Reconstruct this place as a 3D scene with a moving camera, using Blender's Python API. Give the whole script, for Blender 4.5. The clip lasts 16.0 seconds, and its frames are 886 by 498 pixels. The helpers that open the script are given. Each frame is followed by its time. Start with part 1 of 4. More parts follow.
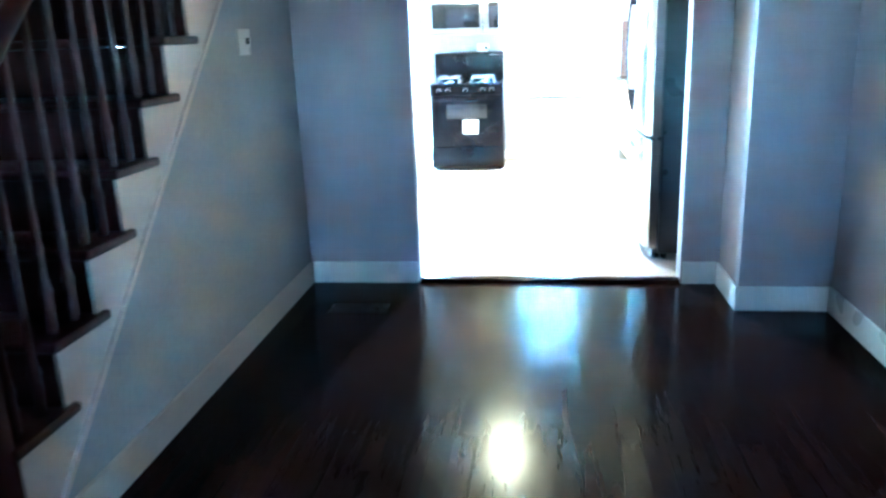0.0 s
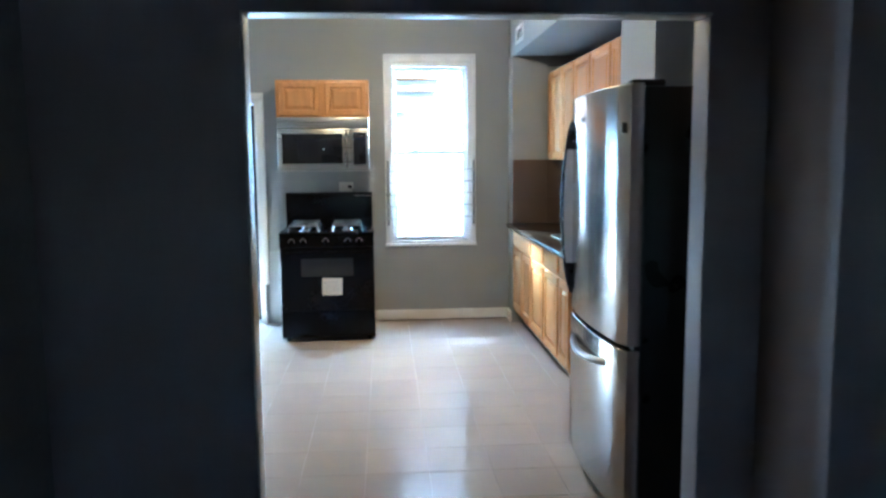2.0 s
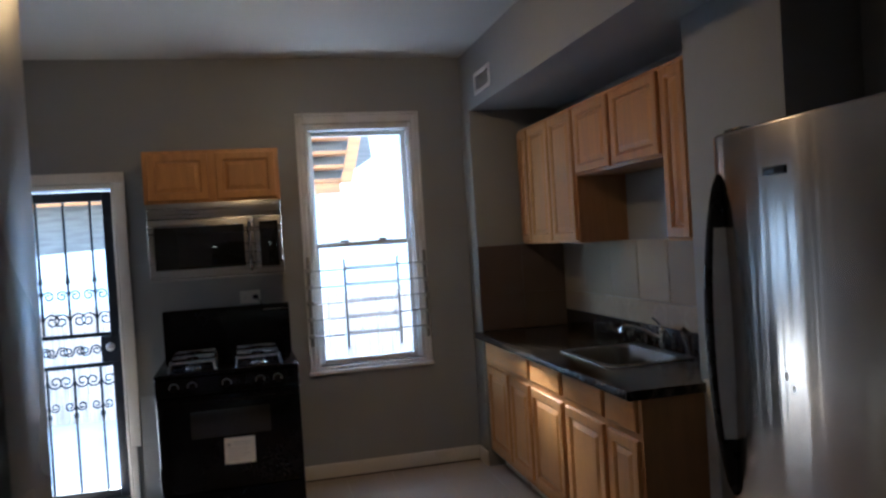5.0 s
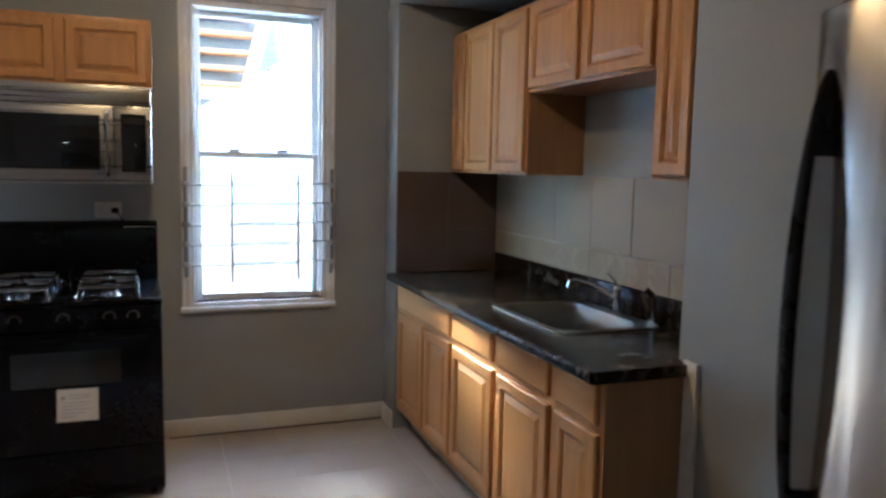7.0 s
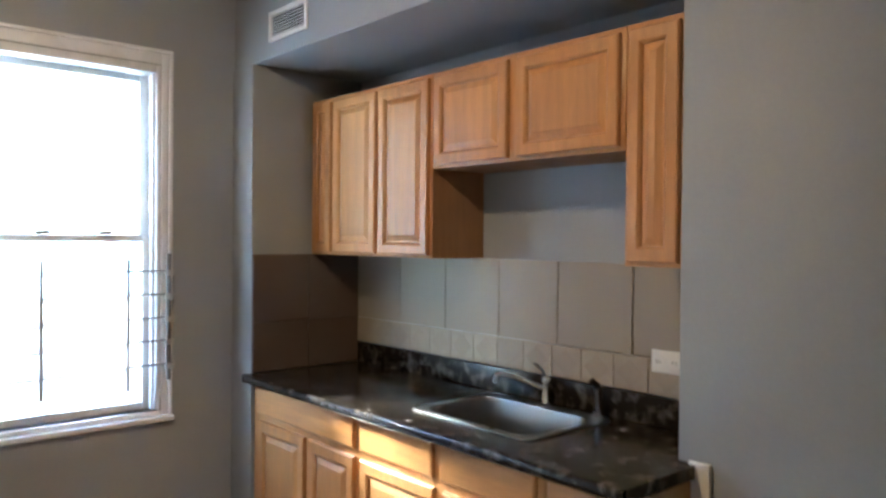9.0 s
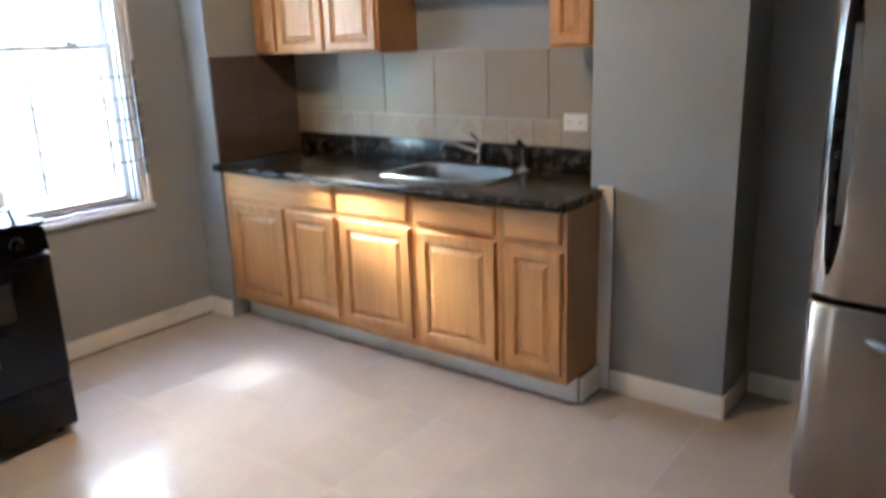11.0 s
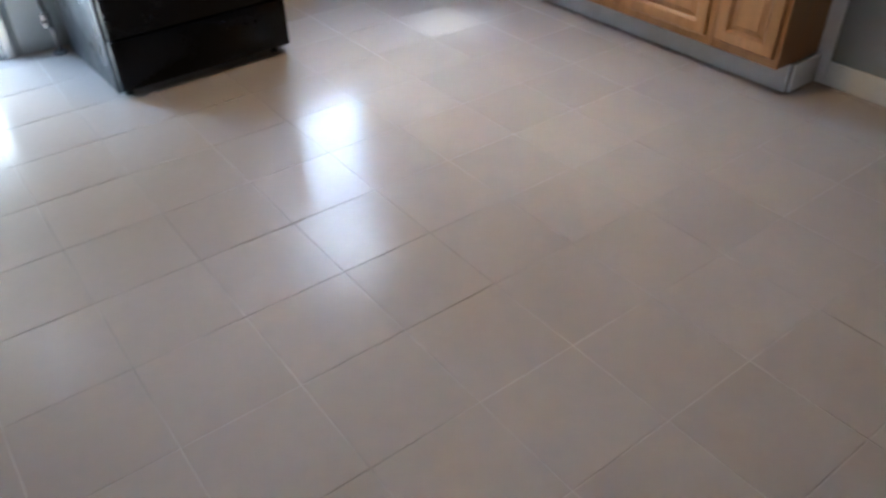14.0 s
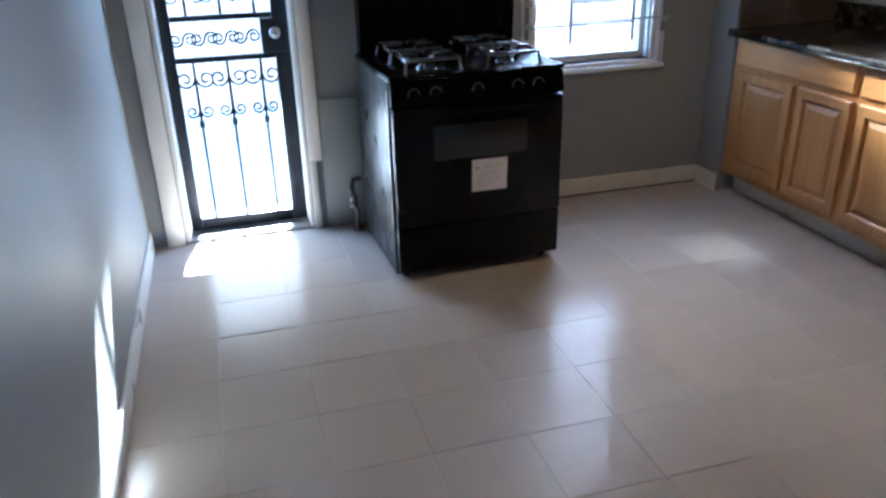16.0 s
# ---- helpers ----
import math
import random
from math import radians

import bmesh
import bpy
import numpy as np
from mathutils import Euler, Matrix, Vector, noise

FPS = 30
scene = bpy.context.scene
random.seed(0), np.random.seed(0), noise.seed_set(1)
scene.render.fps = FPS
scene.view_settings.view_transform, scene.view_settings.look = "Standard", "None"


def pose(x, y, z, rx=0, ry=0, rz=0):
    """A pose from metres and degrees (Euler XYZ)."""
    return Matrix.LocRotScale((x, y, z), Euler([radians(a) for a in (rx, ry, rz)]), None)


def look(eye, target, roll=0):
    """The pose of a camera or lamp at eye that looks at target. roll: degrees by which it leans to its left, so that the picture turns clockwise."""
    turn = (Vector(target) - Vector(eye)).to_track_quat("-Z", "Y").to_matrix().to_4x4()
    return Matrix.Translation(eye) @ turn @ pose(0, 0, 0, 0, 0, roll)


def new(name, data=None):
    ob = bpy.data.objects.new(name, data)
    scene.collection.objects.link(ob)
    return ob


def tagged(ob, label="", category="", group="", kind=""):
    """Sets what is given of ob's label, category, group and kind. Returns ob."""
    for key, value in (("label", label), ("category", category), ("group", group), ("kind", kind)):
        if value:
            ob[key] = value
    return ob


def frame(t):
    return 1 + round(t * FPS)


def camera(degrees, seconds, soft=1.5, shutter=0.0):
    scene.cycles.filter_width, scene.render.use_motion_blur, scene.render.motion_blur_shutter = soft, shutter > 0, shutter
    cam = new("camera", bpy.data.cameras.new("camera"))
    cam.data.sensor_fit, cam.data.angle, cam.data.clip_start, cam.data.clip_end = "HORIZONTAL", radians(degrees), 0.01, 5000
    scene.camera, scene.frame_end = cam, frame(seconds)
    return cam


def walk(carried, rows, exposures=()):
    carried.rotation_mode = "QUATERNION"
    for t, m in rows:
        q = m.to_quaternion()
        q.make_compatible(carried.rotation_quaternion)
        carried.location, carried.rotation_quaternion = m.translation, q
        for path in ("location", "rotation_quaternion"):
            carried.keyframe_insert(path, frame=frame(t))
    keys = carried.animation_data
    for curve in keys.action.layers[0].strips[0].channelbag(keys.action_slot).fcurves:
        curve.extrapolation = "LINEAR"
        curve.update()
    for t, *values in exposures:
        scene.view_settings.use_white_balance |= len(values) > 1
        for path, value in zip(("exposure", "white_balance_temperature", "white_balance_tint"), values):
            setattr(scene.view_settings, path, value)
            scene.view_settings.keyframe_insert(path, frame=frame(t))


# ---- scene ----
cam = camera(60.5, 16.0, soft=2.6, shutter=0.5)
PATH = [
    (0, (1.144, -8.876, 1.386), (0.893, -6.965, 0.851), -2.1),
    (0.5, (1.044, -8.494, 1.413), (0.94, -6.561, 0.912), -2.7),
    (1, (0.93, -8.026, 1.442), (1.09, -6.066, 1.077), -1.6),
    (1.5, (0.892, -7.546, 1.478), (1.141, -5.577, 1.231), -1.1),
    (2, (0.874, -7.075, 1.52), (1.024, -5.095, 1.282), -0.5),
    (2.5, (0.787, -6.666, 1.543), (0.963, -4.687, 1.312), -1.0),
    (3, (0.778, -6.175, 1.546), (0.896, -4.179, 1.508), -1.2),
    (3.5, (0.685, -5.813, 1.62), (0.902, -3.825, 1.585), -1.1),
    (3.7, (0.666, -5.686, 1.579), (0.952, -3.707, 1.576), -1.7),
    (6, (0.597, -4.934, 1.568), (1.195, -3.027, 1.474), -1.1),
    (6.5, (0.588, -4.746, 1.512), (1.297, -2.883, 1.347), 1.3),
    (7, (0.778, -4.344, 1.525), (1.473, -2.481, 1.311), 1.2),
    (7.5, (0.859, -3.964, 1.518), (1.744, -2.177, 1.36), 2.0),
    (8, (0.841, -3.686, 1.561), (1.88, -1.977, 1.597), 2.8),
    (8.2, (0.791, -3.594, 1.586), (1.863, -1.906, 1.64), 2.6),
    (10.3, (-0.495, -3.647, 1.563), (1.133, -2.525, 1.259), -1.7),
    (10.5, (-0.531, -3.676, 1.564), (1.083, -2.55, 1.21), -1.9),
    (11, (-0.587, -3.791, 1.548), (0.943, -2.616, 1.017), -1.9),
    (11.5, (-0.631, -3.802, 1.509), (0.801, -2.659, 0.708), -2.8),
    (12, (-0.581, -3.783, 1.513), (0.808, -2.745, 0.517), -3.4),
    (12.5, (-0.596, -3.743, 1.462), (0.714, -2.755, 0.319), -2.3),
    (13, (-0.584, -3.816, 1.452), (0.58, -2.746, 0.227), -1.3),
    (13.5, (-0.632, -3.819, 1.454), (0.436, -2.662, 0.221), -1.0),
    (14, (-0.648, -3.838, 1.396), (0.294, -2.563, 0.177), -1.1),
    (14.5, (-0.706, -3.819, 1.452), (0.089, -2.481, 0.197), 0.7),
    (15, (-0.667, -4.002, 1.453), (-0.144, -2.515, 0.222), -1.9),
    (15.5, (-0.643, -3.822, 1.464), (-0.185, -2.112, 0.533), -2.4),
    (16, (-0.633, -3.802, 1.524), (-0.141, -2.042, 0.713), -1.5),
]
EXPOSURES = [
    (0, 9.95, 3600, -17), (0.5, 8.75, 3450, -20), (1, 7.65, 3550, -19), (1.5, 6.9, 4000, -15), (2, 6.15, 4450, -10), (2.5, 5.9, 4650, -8), (3, 5.4, 4800, -6),
    (3.7, 4.5, 5300, 1), (6, 3.8, 5350, 4), (7, 4.8, 5200, 0), (8.2, 5.25, 5300, 0), (10.3, 5.88, 5350, 0), (11, 5.82, 5300, 0),
    (12.5, 5.55, 5100, 0), (14, 5.25, 4950, -2), (15, 5.15, 4800, -2), (16, 4.5, 4850, 1),
]
walk(cam, [(t, look(eye, target, roll)) for t, eye, target, roll in PATH], EXPOSURES)

# ---- world, sun, light ----
SUN_WAY = Vector((-0.20, -1.0, -0.85)).normalized()
world = bpy.data.worlds.new("world")
scene.world = world
world.use_nodes = True
_wn = world.node_tree
_sky = _wn.nodes.new("ShaderNodeTexSky")
_sky.sky_type = "NISHITA"
_sky.sun_disc = False
_sky.sun_elevation = math.asin(-SUN_WAY.z)
_sky.sun_rotation = math.atan2(-SUN_WAY.x, -SUN_WAY.y)
_wn.nodes["Background"].inputs[1].default_value = 0.15
_wn.links.new(_sky.outputs[0], _wn.nodes["Background"].inputs[0])
sun = new("sun", bpy.data.lights.new("sun", "SUN"))
sun.data.energy = 5.0
sun.data.angle = radians(0.53)
sun.data.color = (1.0, 0.93, 0.82)
sun.matrix_world = look((0, 0, 8), Vector((0, 0, 8)) + SUN_WAY)



def fill_lamp(name, at, towards, w, h, watts, spread, color):
    """Adds an area lamp in an opening to brighten the room; no real source."""
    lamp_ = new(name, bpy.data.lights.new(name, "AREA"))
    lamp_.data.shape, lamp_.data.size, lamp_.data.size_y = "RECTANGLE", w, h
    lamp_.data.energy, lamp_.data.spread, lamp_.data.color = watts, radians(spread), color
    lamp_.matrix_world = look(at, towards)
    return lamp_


# Added narrow beam that makes the glow on the drawer fronts.
fill_lamp("drawer_glow_lamp", (1.16, 0.16, 1.80), (2.03, -1.30, 0.78), 0.10, 0.12, 0.06, 16, (1.0, 0.90, 0.72))
# Added narrow beam that makes the soft bright patch on the floor.
fill_lamp("floor_glow_lamp", (1.12, 0.16, 1.80), (1.55, -0.90, 0.0), 0.18, 0.05, 0.010, 13, (1.0, 0.93, 0.80))
# Added wide lamp low in the doorway, brightens the floor and left side.
fill_lamp("door_fill_lamp", (-0.60, 0.24, 0.36), (0.15, -2.00, 0.05), 0.55, 0.56, 0.30, 100, (1.0, 0.97, 0.92))



# ---- materials ----
def mat(name, color, rough=0.5, metal=0.0, vary=0.12, scale=6.0, fine=60.0, bump=0.0, stretch=(1, 1, 1), tint=None,
        per_piece=0.0, spec=0.5, coat=0.0, rough_vary=0.1, detail=1.0, lo=0.45, hi=0.95):
    """A painted, stone, wood or metal surface: base colour varied at two scales, with fine relief."""
    m = bpy.data.materials.new(name)
    m.use_nodes = True
    nt = m.node_tree
    bsdf = nt.nodes["Principled BSDF"]
    geo = nt.nodes.new("ShaderNodeNewGeometry")
    mapping = nt.nodes.new("ShaderNodeMapping")
    mapping.inputs["Scale"].default_value = stretch
    info = nt.nodes.new("ShaderNodeObjectInfo")
    shift = nt.nodes.new("ShaderNodeVectorMath")
    shift.operation = "MULTIPLY_ADD"
    nt.links.new(info.outputs["Random"], shift.inputs[0])
    shift.inputs[1].default_value = (7.3, 5.1, 3.7) if per_piece else (0, 0, 0)
    nt.links.new(geo.outputs["Position"], shift.inputs[2])
    nt.links.new(shift.outputs[0], mapping.inputs["Vector"])
    big, small = nt.nodes.new("ShaderNodeTexNoise"), nt.nodes.new("ShaderNodeTexNoise")
    big.inputs["Scale"].default_value, small.inputs["Scale"].default_value = scale, fine
    big.inputs["Detail"].default_value, small.inputs["Detail"].default_value = detail, detail
    for n in (big, small):
        nt.links.new(mapping.outputs[0], n.inputs["Vector"])
    both = nt.nodes.new("ShaderNodeMath")
    both.operation = "MULTIPLY_ADD"
    nt.links.new(small.outputs["Fac"], both.inputs[0])
    both.inputs[1].default_value = 0.4
    nt.links.new(big.outputs["Fac"], both.inputs[2])
    dark = tint or tuple(c * (1 - vary) for c in color)
    lite = tuple(min(1.0, c * (1 + vary)) for c in color)
    span = nt.nodes.new("ShaderNodeMapRange")
    span.inputs[1].default_value, span.inputs[2].default_value = lo, hi
    nt.links.new(both.outputs[0], span.inputs[0])
    blend = nt.nodes.new("ShaderNodeMixRGB")
    blend.inputs[1].default_value, blend.inputs[2].default_value = (*dark, 1), (*lite, 1)
    nt.links.new(span.outputs[0], blend.inputs[0])
    out = blend.outputs[0]
    if per_piece:
        hsv = nt.nodes.new("ShaderNodeHueSaturation")
        val = nt.nodes.new("ShaderNodeMapRange")
        val.inputs[3].default_value, val.inputs[4].default_value = 1 - per_piece, 1 + per_piece
        nt.links.new(info.outputs["Random"], val.inputs[0])
        nt.links.new(val.outputs[0], hsv.inputs["Value"])
        nt.links.new(out, hsv.inputs["Color"])
        out = hsv.outputs[0]
    nt.links.new(out, bsdf.inputs["Base Color"])
    rr = nt.nodes.new("ShaderNodeMapRange")
    rr.inputs[1].default_value, rr.inputs[2].default_value = 0.3, 0.7
    rr.inputs[3].default_value, rr.inputs[4].default_value = max(0.02, rough - rough_vary), min(1, rough + rough_vary)
    nt.links.new(big.outputs["Fac"], rr.inputs[0])
    nt.links.new(rr.outputs[0], bsdf.inputs["Roughness"])
    bsdf.inputs["Metallic"].default_value = metal
    bsdf.inputs["Specular IOR Level"].default_value = spec
    bsdf.inputs["Coat Weight"].default_value = coat
    bsdf.inputs["Coat Roughness"].default_value = 0.12
    if bump:
        b = nt.nodes.new("ShaderNodeBump")
        b.inputs["Strength"].default_value = bump
        b.inputs["Distance"].default_value = 0.004
        nt.links.new(both.outputs[0], b.inputs["Height"])
        nt.links.new(b.outputs[0], bsdf.inputs["Normal"])
    return m


def glass_mat(name, tint=(1, 1, 1)):
    m = bpy.data.materials.new(name)
    m.use_nodes = True
    b = m.node_tree.nodes["Principled BSDF"]
    b.inputs["Base Color"].default_value = (*tint, 1)
    b.inputs["Transmission Weight"].default_value = 1.0
    b.inputs["Roughness"].default_value = 0.0
    b.inputs["IOR"].default_value = 1.05
    return m


def glow_mat(name, color, strength):
    m = bpy.data.materials.new(name)
    m.use_nodes = True
    b = m.node_tree.nodes["Principled BSDF"]
    b.inputs["Base Color"].default_value = (0.85, 0.8, 0.7, 1)
    b.inputs["Emission Color"].default_value = (*color, 1)
    b.inputs["Emission Strength"].default_value = strength
    return m


PAINT = mat("grey_wall_paint", (0.31, 0.322, 0.33), 0.55, vary=0.05, scale=1.3, fine=90, bump=0.08)
PAINT_DINING = mat("blue_grey_wall_paint", (0.345, 0.300, 0.315), 0.55, vary=0.06, scale=1.1, fine=90, bump=0.1)
PAINT_STAIR = mat("grey_green_wall_paint", (0.30, 0.305, 0.30), 0.6, vary=0.16, scale=1.6, fine=50, bump=0.12, detail=3)
CEILING = mat("ceiling_paint", (0.72, 0.71, 0.68), 0.8, vary=0.05, scale=1.5, fine=120, bump=0.15)
TRIM = mat("white_trim_paint", (0.80, 0.79, 0.765), 0.35, vary=0.06, scale=4, fine=70, bump=0.04)
VINYL = mat("white_vinyl", (0.78, 0.79, 0.80), 0.3, vary=0.04, scale=4, fine=70, bump=0.02)
STRINGER = mat("cream_stringer_paint", (0.52, 0.455, 0.385), 0.45, vary=0.08, scale=3, fine=50, bump=0.05)
TILE = mat("beige_floor_tile", (0.475, 0.412, 0.36), 0.195, vary=0.07, scale=2.2, fine=34, per_piece=0.02, spec=0.085, rough_vary=0.0, detail=2, lo=0.2, hi=1.2)
GROUT = mat("floor_grout", (0.56, 0.51, 0.46), 0.6, vary=0.12, scale=1.3, fine=9, tint=(0.33, 0.285, 0.25), detail=2, lo=0.5, hi=0.85)
DARKWOOD = mat("dark_wood_floor", (0.0075, 0.0032, 0.003), 0.17, vary=0.45, scale=3, fine=30, bump=0.03, stretch=(8, 0.6, 8), per_piece=0.2, rough_vary=0.03, spec=0.025)
STAIRWOOD = mat("dark_stained_stair_wood", (0.020, 0.0045, 0.004), 0.4, vary=0.4, scale=6, fine=40, bump=0.05, stretch=(6, 6, 1), spec=0.12)
MAPLE = mat("honey_maple", (0.51, 0.25, 0.086), 0.40, vary=0.16, scale=3.0, fine=26, bump=0.05, stretch=(9, 9, 0.8), per_piece=0.07, detail=3, coat=0.08)
MAPLE_H = mat("honey_maple_cross_grain", (0.51, 0.25, 0.086), 0.40, vary=0.16, scale=3.0, fine=26, bump=0.05, stretch=(0.8, 0.8, 9), per_piece=0.07, detail=3, coat=0.08)
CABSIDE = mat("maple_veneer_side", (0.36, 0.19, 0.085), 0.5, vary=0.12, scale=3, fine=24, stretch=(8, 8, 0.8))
COUNTER = mat("dark_marbled_laminate", (0.12, 0.098, 0.078), 0.2, vary=0.3, scale=17, fine=170, tint=(0.016, 0.0125, 0.010), rough_vary=0.0, detail=6, lo=0.70, hi=1.02, spec=0.2)
SPLASH = mat("greige_splash_tile", (0.335, 0.29, 0.23), 0.42, vary=0.06, scale=1.5, fine=90, per_piece=0.05, rough_vary=0.0, lo=0.2, hi=1.2, spec=0.35)
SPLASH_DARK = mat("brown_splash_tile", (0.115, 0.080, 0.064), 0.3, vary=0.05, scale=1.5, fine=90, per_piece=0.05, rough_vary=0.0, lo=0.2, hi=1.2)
BORDER = mat("tan_border_tile", (0.36, 0.30, 0.225), 0.42, vary=0.10, scale=9, fine=50, per_piece=0.03, rough_vary=0.0, lo=0.3, hi=1.1)
BORDER_DARK = mat("brown_border_diamond", (0.335, 0.277, 0.205), 0.42, vary=0.10, scale=9, fine=50, per_piece=0.04, rough_vary=0.0, lo=0.3, hi=1.1)
BLACK = mat("black_enamel", (0.0035, 0.0036, 0.005), 0.22, vary=0.1, scale=4, fine=60, rough_vary=0.0, spec=0.14)
BLACKSIDE = mat("black_textured_side", (0.012, 0.0115, 0.013), 0.36, vary=0.2, scale=8, fine=200, bump=0.1, spec=0.28)
BLACKPLASTIC = mat("black_plastic", (0.010, 0.010, 0.012), 0.3, vary=0.2, scale=20, fine=90, spec=0.35)
DARKGLASS = mat("dark_oven_glass", (0.010, 0.011, 0.013), 0.06, vary=0.2, scale=3, fine=40, rough_vary=0.02)
OVENWINDOW = mat("grey_oven_window", (0.035, 0.034, 0.036), 0.25, vary=0.05, scale=2, fine=90, rough_vary=0.0, lo=0.2, hi=1.2, spec=0.3)
STEEL = mat("brushed_stainless", (0.345, 0.31, 0.28), 0.18, 1.0, vary=0.03, scale=1.6, fine=5.0, bump=0.5, stretch=(1, 6, 0.3), rough_vary=0.03)
STEEL_DULL = mat("dull_stainless", (0.42, 0.41, 0.40), 0.34, 1.0, vary=0.08, scale=3, fine=120, stretch=(0.5, 30, 30))
CHROME = mat("chrome", (0.78, 0.78, 0.78), 0.08, 1.0, vary=0.04, rough_vary=0.03)
GRATE = mat("glossy_grate_enamel", (0.27, 0.27, 0.28), 0.10, 0.9, vary=0.2, scale=20, fine=150, rough_vary=0.04)
IRON = mat("dark_blue_iron", (0.020, 0.024, 0.034), 0.4, 0.3, vary=0.3, scale=15, fine=100)
GUARD = mat("white_guard_metal", (0.45, 0.46, 0.48), 0.35, 0.3, vary=0.08)
GUARD_DARK = mat("grey_bracket_metal", (0.26, 0.27, 0.28), 0.4, 0.5, vary=0.1)
STEEL_DARK = mat("grey_steel_handle", (0.20, 0.20, 0.20), 0.38, 1.0, vary=0.06, scale=3, fine=90)
SINKSTEEL = mat("worn_sink_steel", (0.27, 0.265, 0.255), 0.3, 1.0, vary=0.08, scale=3, fine=80, rough_vary=0.03)
INLAY = mat("satin_steel_plate", (0.80, 0.79, 0.77), 0.4, 0.3, vary=0.04, scale=2, fine=80)
PLASTIC = mat("white_plastic", (0.72, 0.71, 0.67), 0.35, vary=0.04)
_sb = STEEL.node_tree
_tan = _sb.nodes.new("ShaderNodeTangent")
_tan.direction_type, _tan.axis = "RADIAL", "Z"
_sb.links.new(_tan.outputs[0], _sb.nodes["Principled BSDF"].inputs["Tangent"])
_sb.nodes["Principled BSDF"].inputs["Anisotropic"].default_value = 0.85
_sb.nodes["Principled BSDF"].inputs["Anisotropic Rotation"].default_value = 0.25
PAPER = mat("white_paper", (0.80, 0.79, 0.76), 0.7, vary=0.04)
INK = mat("grey_print", (0.45, 0.45, 0.46), 0.7, vary=0.1)
PANE = glass_mat("window_glass")
LAMPGLASS = glow_mat("lit_lamp_glass", (1.0, 0.60, 0.26), 2.2)
CONCRETE = mat("concrete", (0.58, 0.57, 0.54), 0.9, vary=0.15, scale=1.2, fine=40, bump=0.2)
SIDING = mat("pale_siding", (0.66, 0.67, 0.68), 0.6, vary=0.06, scale=2, fine=40)
DECKWOOD = mat("orange_deck_wood", (0.40, 0.175, 0.065), 0.7, vary=0.25, scale=3, fine=30, stretch=(1, 8, 8), bump=0.15)
GREYBOARD = mat("weathered_grey_boards", (0.13, 0.127, 0.125), 0.8, vary=0.25, scale=3, fine=40, stretch=(1, 8, 8))
FENCEWOOD = mat("fence_wood", (0.42, 0.335, 0.29), 0.8, vary=0.3, scale=4, fine=30, stretch=(8, 8, 0.8), per_piece=0.15)
GREYPANEL = mat("grey_painted_panel", (0.36, 0.38, 0.40), 0.5, vary=0.06, scale=3, fine=60)
HOSE = mat("grey_gas_hose", (0.16, 0.16, 0.17), 0.4, 0.7, vary=0.2)


# ---- builders ----
def box(bm, x0, x1, y0, y1, z0, z1, bevel=0.0, seg=2):
    m = Matrix.Translation(((x0 + x1) / 2, (y0 + y1) / 2, (z0 + z1) / 2)) @ Matrix.Diagonal((abs(x1 - x0), abs(y1 - y0), abs(z1 - z0), 1))
    r = bmesh.ops.create_cube(bm, size=1.0, matrix=m)
    if bevel:
        edges = list({e for v in r["verts"] for e in v.link_edges})
        bmesh.ops.bevel(bm, geom=edges, offset=bevel, segments=seg, affect="EDGES", profile=0.5)
    return bm


def rod(bm, p0, p1, r, seg=12, r2=None):
    p0, p1 = Vector(p0), Vector(p1)
    d = p1 - p0
    m = Matrix.Translation((p0 + p1) / 2) @ d.to_track_quat("Z", "Y").to_matrix().to_4x4()
    bmesh.ops.create_cone(bm, cap_ends=True, segments=seg, radius1=r, radius2=r if r2 is None else r2, depth=d.length, matrix=m)
    return bm


def sweep(bm, pts, r, seg=8):
    """A round tube along the points."""
    pts = [Vector(p) for p in pts]
    rings = []
    for i, p in enumerate(pts):
        d = (pts[min(i + 1, len(pts) - 1)] - pts[max(i - 1, 0)]).normalized()
        q = d.to_track_quat("Z", "Y")
        rings.append([bm.verts.new(p + q @ Vector((r * math.cos(2 * math.pi * k / seg), r * math.sin(2 * math.pi * k / seg), 0))) for k in range(seg)])
    for a, b in zip(rings, rings[1:]):
        for k in range(seg):
            bm.faces.new((a[k], a[(k + 1) % seg], b[(k + 1) % seg], b[k]))
    bm.faces.new(rings[0][::-1])
    bm.faces.new(rings[-1])
    return bm


def prism(bm, outline, axis, lo, hi):
    """A flat outline of (u, v) pushed along an axis: 'x' (u=y, v=z), 'y' (u=x, v=z) or 'z' (u=x, v=y)."""
    def at(u, v, w):
        return {"x": (w, u, v), "y": (u, w, v), "z": (u, v, w)}[axis]
    a = [bm.verts.new(at(u, v, lo)) for u, v in outline]
    b = [bm.verts.new(at(u, v, hi)) for u, v in outline]
    bm.faces.new(a)
    bm.faces.new(b[::-1])
    n = len(outline)
    for i in range(n):
        bm.faces.new((a[i], b[i], b[(i + 1) % n], a[(i + 1) % n]))
    bmesh.ops.recalc_face_normals(bm, faces=bm.faces)
    return bm


def mesh_of(name, bm, material, smooth=None):
    bmesh.ops.recalc_face_normals(bm, faces=bm.faces)
    me = bpy.data.meshes.new(name)
    bm.to_mesh(me)
    bm.free()
    me.materials.append(material)
    if smooth:
        me.shade_smooth()
        me.set_sharp_from_angle(angle=radians(smooth))
    return me


def part(name, bm, material, parent, label="", smooth=35):
    ob = new(name, mesh_of(name, bm, material, smooth))
    ob.parent = parent
    if parent.parent is not None or parent.type == "MESH":
        ob.location = -Vector((0, 0, 0))
    return tagged(ob, label)


